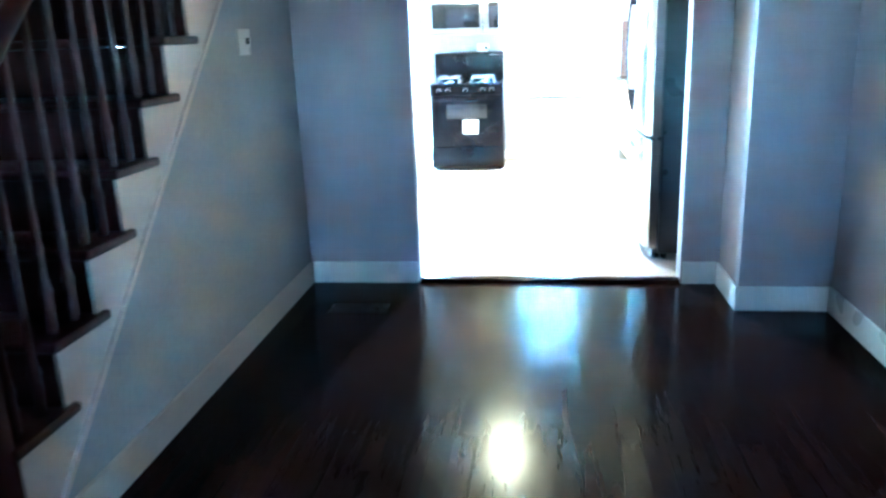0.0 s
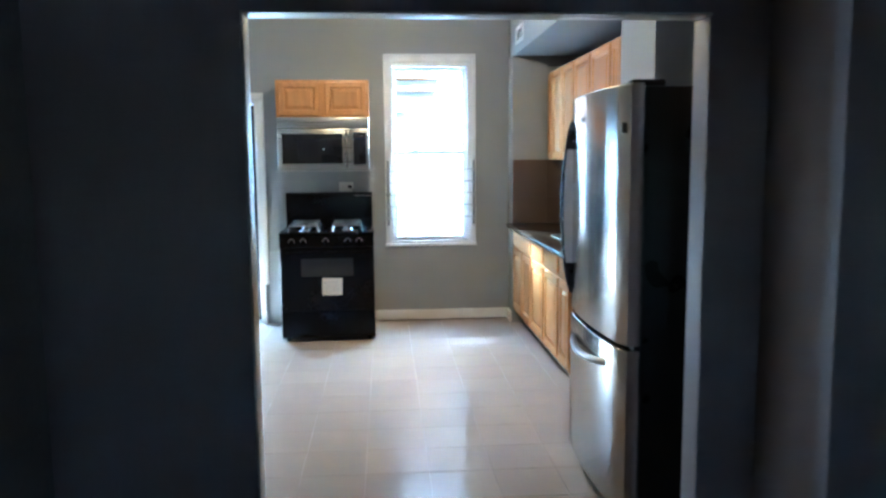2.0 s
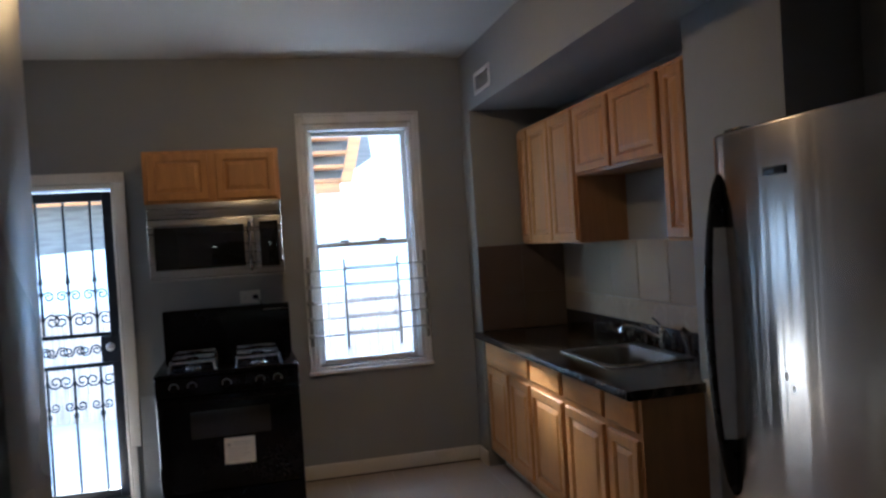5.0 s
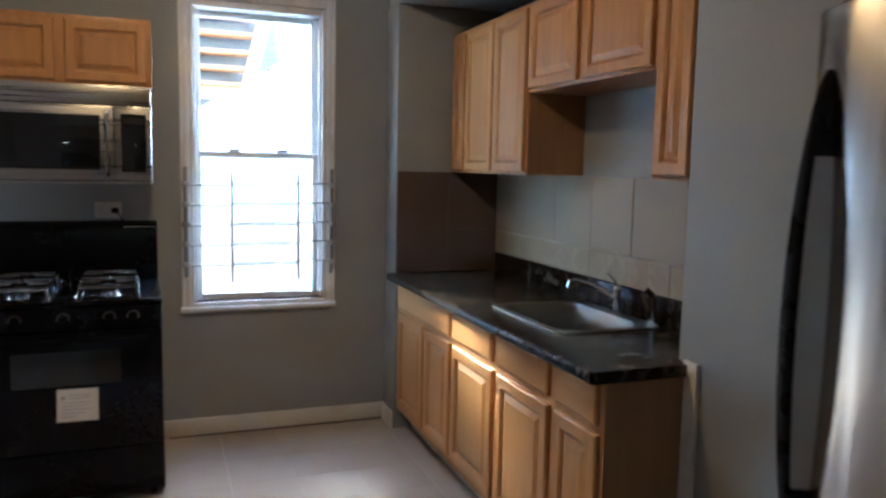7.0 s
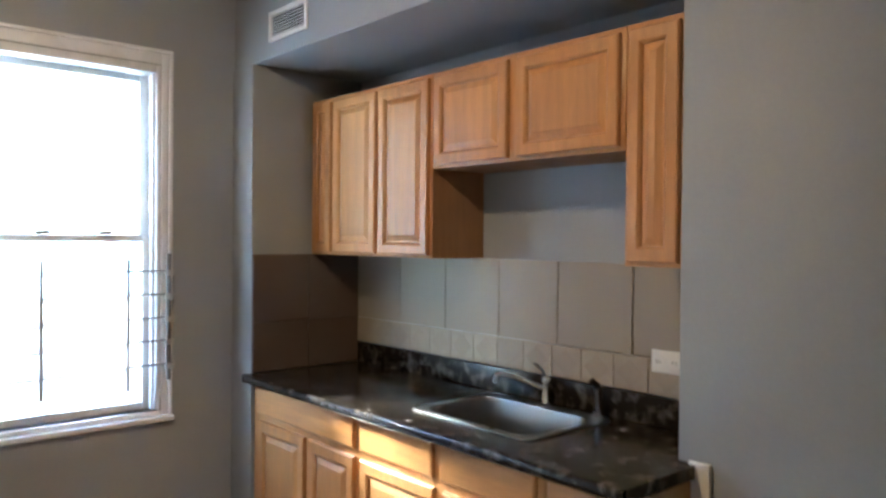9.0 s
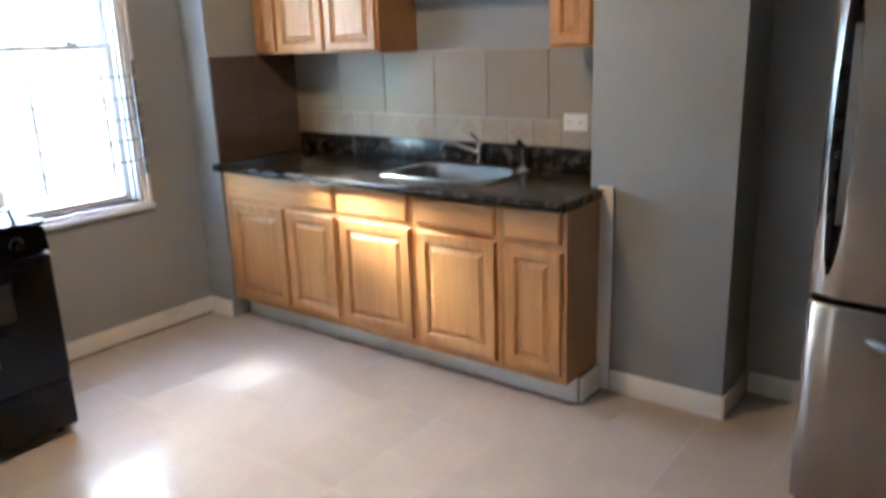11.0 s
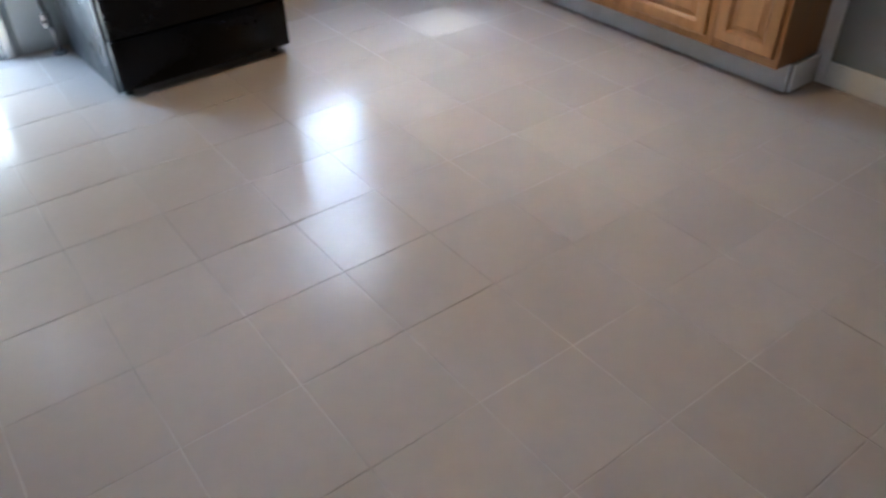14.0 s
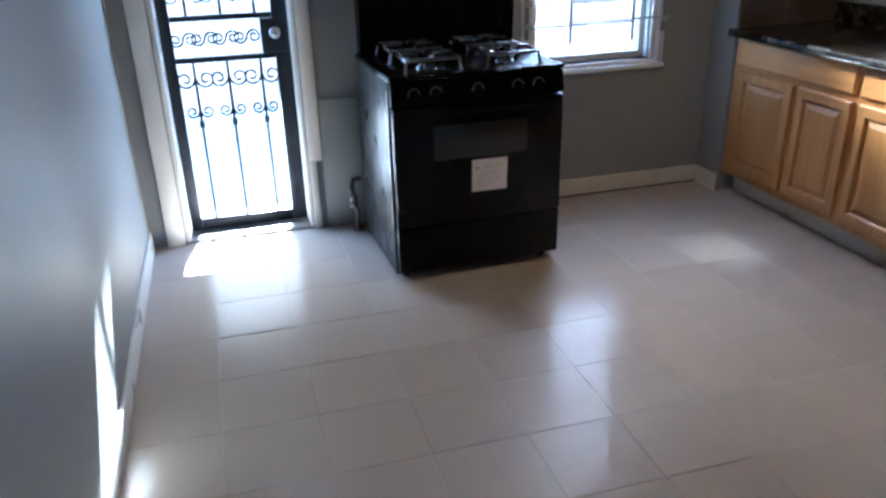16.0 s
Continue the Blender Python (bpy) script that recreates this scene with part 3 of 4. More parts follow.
def base_cabinet(y1, y0, doors, drawers, label):
    """A base unit from y1 (far) to y0 (near); doors and drawers as (far, near) spans."""
    t = thing("base_cabinet", pose(BF, (y0 + y1) / 2, 0), label, "cabinet", "base cabinets under the counter")
    c = (y0 + y1) / 2
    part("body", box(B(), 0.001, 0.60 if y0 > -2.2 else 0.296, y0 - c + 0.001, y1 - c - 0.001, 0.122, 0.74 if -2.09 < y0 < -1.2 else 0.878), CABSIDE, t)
    ff = B()
    fbox(ff, FX, y0 - c + 0.001, y1 - c - 0.001, 0.122, 0.878, -0.003, 0.004)
    part("face_frame", ff, MAPLE, t)
    for a, b in drawers:
        drawer(t, FX, b - c, a - c, 0.738, 0.868, 0.0045)
    for a, b in doors:
        panel_door(t, FX, b - c, a - c, 0.162, 0.706, 0.0045)
    return t


base_cabinet(-0.222, -1.105, ((-0.290, -0.708), (-0.742, -1.090)), ((-0.272, -1.088),), "honey maple base cabinet with two raised-panel doors")
base_cabinet(-1.105, -2.085, ((-1.132, -1.582), (-1.632, -2.058)), ((-1.128, -1.570), (-1.620, -2.056)), "honey maple sink cabinet with two raised-panel doors")
base_cabinet(-2.085, -2.400, ((-2.110, -2.378),), ((-2.108, -2.372),), "narrow honey maple base cabinet with one door")
tk = thing("toe_kick", pose(2.138, -1.31, 0), "pale painted toe-kick board under base cabinets", "toe kick")
part("board", box(B(), 0, 0.016, -1.094, 1.09, 0, 0.12, 0.003), TRIM, tk)
part("end_board", box(B(), 0.016, 0.21, -1.110, -1.095, 0, 0.12, 0.003), TRIM, tk)

# upper cabinets
UF = 2.372


def wall_cabinet(f, org, u0, u1, v0, v1, doors, label, depth=0.296, group="upper cabinets over the sink"):
    t = thing("wall_cabinet", Matrix.Translation(org), label, "cabinet", group)
    bm = B()
    fbox(bm, f, u0 + 0.001, u1 - 0.001, v0, v1, -depth, -0.004)
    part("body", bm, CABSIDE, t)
    ff = B()
    fbox(ff, f, u0 + 0.001, u1 - 0.001, v0, v1, -0.003, 0.004, 0.001)
    part("face_frame", ff, MAPLE, t)
    for a, b in doors:
        panel_door(t, f, a, b, v0 + 0.014, v1 - 0.02, 0.0045, 0.05)
    return t


def upper(y1, y0, z0, doors, label):
    c, z = (y0 + y1) / 2, z0
    wall_cabinet(FX, (UF, c, z), y0 - c, y1 - c, 0, 2.272 - z, [(b - c, a - c) for a, b in doors], label)


upper(-0.214, -1.165, 1.497, ((-0.238, -0.40), (-0.425, -0.775), (-0.800, -1.150)), "tall honey maple wall cabinet with raised panels")
upper(-1.166, -2.130, 1.872, ((-1.185, -1.610), (-1.655, -2.110)), "short honey maple wall cabinet above the sink")
upper(-2.131, -2.343, 1.497, ((-2.147, -2.330),), "narrow honey maple wall cabinet beside the pier")
FY = facing("y")
wall_cabinet(FY, (0.345, -0.31, 1.882), -0.40, 0.405, 0, 0.318, ((-0.375, -0.02), (0.025, 0.38)), "small honey maple wall cabinet above the microwave", 0.305, "")

# ---- counter, sink, splash ----
ct = thing("countertop", pose(1.995, -1.31, 0.88), "dark marbled laminate countertop with rolled edge", "countertop")
cb = B()
SX0, SX1, SY0, SY1 = 2.165, 2.575, -1.90, -1.33
lv_ = []
for z_ in (0.0, 0.04):
    lv_.append([[cb.verts.new((x_ - 1.995, y_ + 1.31, z_)) for x_, y_ in ((x0, y0), (x1, y0), (x1, y1), (x0, y1))]
                for x0, x1, y0, y1 in ((1.975, 2.668, -2.412, -0.214), (SX0, SX1, SY0, SY1))])
for i_ in range(4):
    n_ = (i_ + 1) % 4
    for outer, inner in lv_:
        cb.faces.new((outer[i_], outer[n_], inner[n_], inner[i_]))
    for w_ in (0, 1):
        cb.faces.new((lv_[0][w_][i_], lv_[0][w_][n_], lv_[1][w_][n_], lv_[1][w_][i_]))
nose = [e for e in cb.edges if all(v.co.x < -0.019 for v in e.verts)]
bmesh.ops.bevel(cb, geom=nose, offset=0.016, segments=4, affect="EDGES", profile=0.5)
part("top", cb, COUNTER, ct)
part("back_lip", box(B(), 0.652, 0.672, -1.033, 1.095, 0.041, 0.148, 0.004), COUNTER, ct)

sk = thing("sink", pose(2.37, -1.615, 0.921), "stainless drop-in sink with rounded bowl", "sink")


def rounded(x0, x1, y0, y1, r, z, n=6):
    pts = []
    for cx, cy, a0 in ((x1 - r, y1 - r, 0), (x0 + r, y1 - r, 90), (x0 + r, y0 + r, 180), (x1 - r, y0 + r, 270)):
        for i in range(n + 1):
            a = radians(a0 + 90 * i / n)
            pts.append((cx + r * math.cos(a), cy + r * math.sin(a), z))
    return pts


bm = B()
loops = [rounded(-0.235, 0.235, -0.315, 0.315, 0.05, 0.001), rounded(-0.233, 0.233, -0.313, 0.313, 0.05, 0.006), rounded(-0.200, 0.165, -0.280, 0.280, 0.08, 0.006),
         rounded(-0.193, 0.158, -0.273, 0.273, 0.08, -0.004), rounded(-0.182, 0.147, -0.262, 0.262, 0.08, -0.14), rounded(-0.155, 0.12, -0.235, 0.235, 0.08, -0.165)]
vs = [[bm.verts.new(p) for p in lp] for lp in loops]
for a, b in zip(vs, vs[1:]):
    for i in range(len(a)):
        bm.faces.new((a[i], a[(i + 1) % len(a)], b[(i + 1) % len(a)], b[i]))
bm.faces.new(vs[-1])
part("basin", bm, SINKSTEEL, sk)
dn = B()
rod(dn, (-0.02, 0, -0.1648), (-0.02, 0, -0.160), 0.045, 20)
part("drain", dn, CHROME, sk)

fc = thing("faucet", pose(2.60, -1.60, 0.927), "chrome kitchen faucet with lever and swing spout", "faucet")
fb = B()
rod(fb, (0, 0, 0), (0, 0, 0.012), 0.032, 18)
rod(fb, (0, 0, 0.012), (0, 0, 0.085), 0.016, 16, 0.014)
bmesh.ops.create_uvsphere(fb, u_segments=14, v_segments=10, radius=0.019, matrix=Matrix.Translation((0, 0, 0.095)))
part("base", fb, CHROME, fc)
sp = B()
sweep(sp, [(0, 0, 0.06), (-0.05, 0.03, 0.085), (-0.11, 0.075, 0.115), (-0.15, 0.105, 0.125), (-0.165, 0.115, 0.118), (-0.17, 0.118, 0.09)], 0.0095, 10)
part("spout", sp, CHROME, fc)
lv = B()
sweep(lv, [(0, 0, 0.105), (-0.01, 0.01, 0.135), (-0.03, 0.035, 0.165)], 0.007, 8)
part("lever", lv, CHROME, fc)
spr = thing("side_sprayer", pose(2.60, -1.86, 0.927), "chrome side sprayer standing beside the sink", "sprayer")
s1 = B()
rod(s1, (0, 0, 0), (0, 0, 0.02), 0.022, 14)
rod(s1, (0, 0, 0.02), (-0.004, 0, 0.11), 0.013, 12, 0.016)
part("wand", s1, CHROME, spr)
s2 = B()
rod(s2, (-0.004, 0, 0.105), (-0.03, 0.015, 0.135), 0.015, 12, 0.012)
part("spray_head", s2, BLACKPLASTIC, spr)

plate("splash_outlet", pose(2.652, -2.115, 1.155, 0, 0, -90), 0.125, 0.08, "white double outlet on the tiled splash", "outlet", "outlet")
plate("stove_outlet", pose(0.52, -0.001, 1.265), 0.13, 0.085, "white outlet plate with plug above stove", "outlet", "outlet")
pg = thing("plug", pose(0.555, -0.012, 1.265), "black power plug in the wall outlet", "plug")
part("plug_body", box(B(), -0.018, 0.018, -0.03, 0.0, -0.014, 0.014, 0.005), BLACKPLASTIC, pg)
pc = B()
sweep(pc, [(0, -0.03, 0), (0.02, -0.045, -0.02), (0.05, -0.04, -0.07), (0.06, -0.03, -0.14)], 0.004, 6)
part("cord", pc, BLACKPLASTIC, pg)

# ---- stove ----
SW = 0.777
stove = thing("stove", pose(0.0, -0.785, 0, 0, 0, 1.8), "black gas stove with paper label", "stove")
part("body", box(B(), 0.0, SW, 0.03, 0.64, 0.025, 0.895, 0.004), BLACKSIDE, stove)
ck = box(B(), -0.003, SW + 0.003, -0.012, 0.64, 0.896, 0.918, 0.008)
part("cooktop", ck, BLACK, stove)
cp = B()
prism(cp, [(0.028, 0.795), (0.028, 0.894), (-0.008, 0.890), (-0.025, 0.800)], "x", 0.002, SW - 0.002)
panel = part("control_panel", cp, BLACK, stove)
for kx in (0.10, 0.195, 0.378, 0.56, 0.655):
    kn = B()
    rod(kn, (kx, -0.016, 0.845), (kx, -0.050, 0.840), 0.021, 18, 0.017)
    box(kn, kx - 0.004, kx + 0.004, -0.056, -0.045, 0.824, 0.858, 0.002)
    knob = part("knob", kn, BLACK, panel)
    kr = B()
    rod(kr, (kx, -0.0145, 0.8455), (kx, -0.019, 0.845), 0.0265, 22)
    part("knob_ring", kr, STEEL_DARK, knob)
od = part("oven_door", box(B(), 0.004, SW - 0.004, -0.028, 0.028, 0.262, 0.790, 0.008), BLACK, stove)
part("oven_window", box(B(), 0.175, SW - 0.175, -0.031, -0.0285, 0.555, 0.705, 0.001), OVENWINDOW, od, "grey oven window")
hd = B()
sweep(hd, [(0.06, -0.028, 0.755), (0.065, -0.062, 0.757), (0.12, -0.070, 0.758), (SW - 0.12, -0.070, 0.758), (SW - 0.065, -0.062, 0.757), (SW - 0.06, -0.028, 0.755)], 0.012, 10)
part("handle", hd, BLACK, od)
part("drawer", box(B(), 0.004, SW - 0.004, -0.022, 0.028, 0.045, 0.255, 0.008), BLACK, stove)
for lx in (0.05, SW - 0.05):
    for ly in (0.06, 0.60):
        lg = B()
        rod(lg, (lx, ly, 0), (lx, ly, 0.03), 0.016, 10)
        part("foot", lg, BLACKPLASTIC, stove)
for lx in (-0.004, SW + 0.001):
    for z in (0.25, 0.80):
        part("screw", box(B(), lx, lx + 0.003, 0.032, 0.04, z, z + 0.008), CHROME, stove)
# Highlight along the stove's front edge, put in as a pale steel strip.
part("edge_trim", box(B(), -0.0045, 0.0, 0.0295, 0.036, 0.27, 0.86, 0.001), STEEL_DULL, stove, "steel strip standing in for the edge highlight")
bg = B()
prism(bg, [(0.565, 0.918), (0.64, 0.918), (0.64, 1.205), (0.60, 1.222), (0.555, 1.205), (0.548, 1.16)], "x", 0.012, SW + 0.0)
part("backguard", bg, BLACK, stove)
part("backguard_trim", box(B(), SW - 0.16, SW - 0.008, 0.546, 0.552, 1.190, 1.196, 0.001), CHROME, stove)
for gx in (0.20, 0.557):
    for gy in (0.14, 0.40):
        br = B()
        rod(br, (gx, gy, 0.918), (gx, gy, 0.932), 0.045, 18, 0.04)
        rod(br, (gx, gy, 0.932), (gx, gy, 0.938), 0.03, 18)
        part("burner", br, GRATE, stove)
        gr = B()
        for a in (-0.115, 0.115):
            box(gr, gx + a - 0.006, gx + a + 0.006, gy - 0.12, gy + 0.12, 0.966, 0.981, 0.003)
            box(gr, gx - 0.115, gx + 0.115, gy + a - 0.006, gy + a + 0.006, 0.966, 0.981, 0.003)
        for a, b in ((1, 0), (-1, 0), (0, 1), (0, -1)):
            box(gr, gx + min(a * 0.03, a * 0.115) - (0.005 if a == 0 else 0), gx + max(a * 0.03, a * 0.115) + (0.005 if a == 0 else 0),
                gy + min(b * 0.03, b * 0.115) - (0.005 if b == 0 else 0), gy + max(b * 0.03, b * 0.115) + (0.005 if b == 0 else 0), 0.970, 0.988, 0.003)
        for a in (-0.113, 0.113):
            for b in (-0.113, 0.113):
                rod(gr, (gx + a * 1.08, gy + b * 1.08, 0.918), (gx + a, gy + b, 0.972), 0.010, 10, 0.007)
        part("grate", gr, GRATE, stove)
lab = thing("paper_label", stove.matrix_world @ pose(0.426, -0.0295, 0.468, 0, 1.2, 0), "white printed paper taped to oven door", "label")
part("sheet", box(B(), -0.082, 0.082, -0.001, 0.0, -0.072, 0.072), PAPER, lab, smooth=None)
part("printed_mark", box(B(), -0.066, -0.050, -0.0022, -0.0012, 0.026, 0.042), INK, lab, smooth=None)
for i, (w_, z_) in enumerate(((0.09, 0.045), (0.085, 0.032), (0.11, 0.012), (0.10, -0.002), (0.115, -0.018), (0.09, -0.034), (0.06, -0.05))):
    part("printed_line", box(B(), -0.036 if i < 2 else -0.06, (-0.036 if i < 2 else -0.06) + w_, -0.0022, -0.0012, z_ - 0.0015, z_ + 0.0015), INK, lab, smooth=None)

# ---- microwave ----
mw = thing("microwave", pose(0.35, -0.002, 1.424), "stainless over-the-range microwave with dark window", "microwave")
part("body", box(B(), -0.390, 0.392, -0.335, 0.0, 0.0, 0.362, 0.003), BLACKSIDE, mw)
part("vent_grille", box(B(), -0.390, 0.392, -0.355, -0.0, 0.363, 0.455, 0.004), STEEL_DULL, mw)
part("seam", box(B(), -0.388, 0.390, -0.357, -0.350, 0.360, 0.3625), BLACKPLASTIC, mw)
md = part("door", box(B(), -0.390, 0.225, -0.372, -0.336, 0.004, 0.358, 0.006), STEEL_DULL, mw)
part("door_window", box(B(), -0.355, 0.165, -0.3745, -0.3725, 0.055, 0.312, 0.001), DARKGLASS, md, "dark microwave window")
mh = B()
sweep(mh, [(0.198, -0.372, 0.03), (0.198, -0.402, 0.045), (0.198, -0.408, 0.09), (0.198, -0.408, 0.27), (0.198, -0.402, 0.315), (0.198, -0.372, 0.33)], 0.012, 10)
part("handle", mh, CHROME, md)
mp = part("control_panel", box(B(), 0.227, 0.392, -0.372, -0.336, 0.004, 0.358, 0.006), STEEL_DULL, mw)
part("keypad", box(B(), 0.257, 0.368, -0.3745, -0.3725, 0.045, 0.322, 0.001), DARKGLASS, mp)
part("display", box(B(), 0.268, 0.358, -0.3758, -0.3748, 0.275, 0.305), OVENWINDOW, mp)
part("bottom_lip", box(B(), -0.390, 0.392, -0.36, -0.02, -0.012, -0.001, 0.002), STEEL_DULL, mw)

# ---- fridge ----
fr = thing("refrigerator", pose(1.80, -4.205, 0), "stainless bottom-freezer refrigerator with black sides", "refrigerator")
FW, FH = 0.868, 1.798
part("body", box(B(), 0.075, 0.78, 0.0, FW, 0.045, FH - 0.012, 0.006), BLACKSIDE, fr)


def bowed(z0, z1, y0=0.003, y1=FW - 0.003, bow=0.030, back=0.068, n=18):
    pts = [(back, y0), (back, y1)]
    for i in range(n + 1):
        f = 1 - i / n
        s = 2 * f - 1
        edge = 0.018 * max(0.0, (abs(s) - 0.94) / 0.06) ** 2
        pts.append((bow * (s * s - 1) + edge, y0 + (y1 - y0) * f))
    bm = prism(B(), pts, "z", z0, z1)
    es = [e for e in bm.edges if abs(e.verts[0].co.z - e.verts[1].co.z) < 1e-6 and max(e.verts[0].co.x, e.verts[1].co.x) < back - 0.001]
    bmesh.ops.bevel(bm, geom=es, offset=0.008, segments=3, affect="EDGES", profile=0.5)
    return bm


d1 = part("door", bowed(0.772, FH), STEEL, fr, "brushed stainless upper door", smooth=50)
d2 = part("freezer_drawer", bowed(0.075, 0.752), STEEL, fr, "brushed stainless freezer drawer", smooth=50)
part("gasket", box(B(), 0.05, 0.074, 0.012, FW - 0.012, 0.05, FH - 0.02), BLACKPLASTIC, fr)
part("kick_grille", box(B(), 0.04, 0.09, 0.02, FW - 0.02, 0.012, 0.07, 0.004), BLACKPLASTIC, fr)
for yy in (0.07, FW - 0.07):
    part("hinge_cover", box(B(), 0.03, 0.16, yy - 0.04, yy + 0.04, FH - 0.010, FH + 0.016, 0.006), BLACKPLASTIC, fr)
    ft = B()
    rod(ft, (0.12, yy, 0), (0.12, yy, 0.05), 0.02, 10)
    part("foot", ft, BLACKPLASTIC, fr)
# curved black handle with a steel grip on the far side of the upper door
HY = FW - 0.052


def bow_x(z, deep=0.050):
    return -0.012 - deep * max(0.0, math.sin(math.pi * (z - 0.845) / 0.85)) ** 0.6


def handle_shell(z0, z1, n, x_root, inset, lift, near, far):
    """A curved wedge that narrows to both ends: wide where it meets the door, narrow along its outer edge."""
    bm = B()
    loops = []
    for i in range(n + 1):
        z = z0 + (z1 - z0) * i / n
        w = 0.12 + 0.88 * max(0.0, math.sin(math.pi * (z - 0.845) / 0.85)) ** 0.6
        xo = bow_x(z) + inset
        root_y, tip_y = HY - near * w - lift, HY - 0.25 * near * w - lift
        loops.append([bm.verts.new(p) for p in ((x_root, root_y, z), (xo + 0.004, tip_y - 0.002, z), (xo, tip_y + 0.004, z), (xo, HY + far * w - 0.004, z), (xo + 0.004, HY + far * w, z), (x_root, HY + far * w, z))])
    for a, b in zip(loops, loops[1:]):
        for k in range(6):
            bm.faces.new((a[k], a[(k + 1) % 6], b[(k + 1) % 6], b[k]))
    bm.faces.new(loops[0])
    bm.faces.new(loops[-1])
    bmesh.ops.recalc_face_normals(bm, faces=bm.faces)
    return bm


hnd = part("handle", handle_shell(0.845, 1.695, 34, -0.002, 0.0, 0.0, 0.034, 0.017), BLACKPLASTIC, d1, "curved black door handle", smooth=40)
part("handle_inlay", handle_shell(1.00, 1.555, 16, -0.004, 0.006, 0.0025, 0.034, -0.002), INLAY, hnd, "steel inlay in the handle", smooth=40)


fhp = []
for i in range(15):
    f = i / 14
    fhp.append((-0.075 * math.sin(math.pi * f) ** 0.5 + 0.01, 0.16 + (FW - 0.32) * f, 0.665 - 0.02 * math.sin(math.pi * f)))
part("handle", sweep(B(), fhp, 0.016, 10), STEEL_DARK, d2, "steel drawer handle")
part("badge", box(B(), -0.033, -0.020, 0.523, 0.599, 1.672, 1.691, 0.001), BLACKPLASTIC, d1, "small dark name badge")
for dy_, dz_ in ((0.559, 1.205), (0.534, 1.180)):
    dm = B()
    bmesh.ops.create_uvsphere(dm, u_segments=12, v_segments=8, radius=1.0, matrix=Matrix.Translation((-0.0268, dy_, dz_)) @ Matrix.Diagonal((0.0022, 0.007, 0.011, 1)))
    part("dent", dm, INLAY, d1, "small bright dent in the steel")
part("latch_mark", box(B(), -0.008, 0.008, 0.03, 0.045, 1.61, 1.65, 0.002), BLACKPLASTIC, d1)

# ---- lamp, vent ----
lamp = thing("ceiling_light", pose(0.81, -1.79, CH), "lit flush ceiling light with glass bowl", "lamp")
lb = B()
rod(lb, (0, 0, -0.028), (0, 0, 0), 0.165, 32, 0.155)
part("canopy", lb, TRIM, lamp)
ld = B()
bmesh.ops.create_uvsphere(ld, u_segments=28, v_segments=16, radius=0.15, matrix=Matrix.Translation((0, 0, -0.03)) @ Matrix.Diagonal((1, 1, 0.55, 1)))
bmesh.ops.bisect_plane(ld, geom=ld.verts[:] + ld.edges[:] + ld.faces[:], plane_co=(0, 0, -0.029), plane_no=(0, 0, 1), clear_outer=True)
part("glass_bowl", ld, LAMPGLASS, lamp, "glowing frosted glass bowl", smooth=80)
fn = B()
rod(fn, (0, 0, -0.135), (0, 0, -0.112), 0.006, 10, 0.012)
part("finial", fn, STEEL_DULL, lamp)

vt = thing("air_vent", pose(2.039, -0.54, 2.56), "white louvred air vent in the soffit", "vent")
part("frame_side", box(B(), -0.010, 0, -0.17, -0.145, -0.07, 0.07, 0.002), TRIM, vt)
part("frame_side", box(B(), -0.010, 0, 0.145, 0.17, -0.07, 0.07, 0.002), TRIM, vt)
part("frame_top", box(B(), -0.010, 0, -0.144, 0.144, 0.048, 0.07, 0.002), TRIM, vt)
part("frame_bottom", box(B(), -0.010, 0, -0.144, 0.144, -0.07, -0.048, 0.002), TRIM, vt)
part("backing", box(B(), -0.002, 0, -0.144, 0.144, -0.047, 0.047), BLACKSIDE, vt)
for i in range(7):
    z = -0.042 + i * 0.014
    sl = prism(B(), [(-0.009, z - 0.004), (-0.0075, z - 0.004), (-0.002, z + 0.004), (-0.0035, z + 0.004)], "y", -0.143, 0.143)
    part("slat", sl, TRIM, vt)

# ---- splash tiles ----
sw = tagged(new("wall_splash", mesh_of("wall_splash", box(B(), 2.656, 2.669, -2.344, -0.214, 1.03, 1.495), GROUT)), "greige tiled backsplash over the counter", "splash", "", "structure")
ys = [-0.216, -0.59, -0.935, -1.285, -1.615, -1.97, -2.31, -2.344]
for a, b in zip(ys, ys[1:]):
    part("tile", box(B(), 2.648, 2.657, b + 0.0025, a - 0.0025, 1.163, 1.494, 0.0015, 1), SPLASH, sw)
nb = 14
for i in range(nb):
    a, b = -0.216 - i * 2.127 / nb, -0.216 - (i + 1) * 2.127 / nb
    bt = part("border_tile", box(B(), 2.648, 2.657, b + 0.0015, a - 0.0015, 1.032, 1.158, 0.0015, 1), BORDER, sw)
    c_ = (a + b) / 2
    part("diamond", prism(B(), [(c_ - 0.062, 1.095), (c_, 1.148), (c_ + 0.062, 1.095), (c_, 1.042)], "x", 2.6468, 2.6485), BORDER_DARK, sw)
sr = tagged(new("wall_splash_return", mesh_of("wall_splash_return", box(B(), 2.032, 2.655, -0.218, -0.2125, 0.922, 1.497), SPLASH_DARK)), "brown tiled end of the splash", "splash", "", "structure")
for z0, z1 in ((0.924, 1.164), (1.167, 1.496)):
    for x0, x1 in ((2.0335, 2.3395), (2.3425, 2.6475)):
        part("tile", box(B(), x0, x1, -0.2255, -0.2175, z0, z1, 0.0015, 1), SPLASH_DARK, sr)

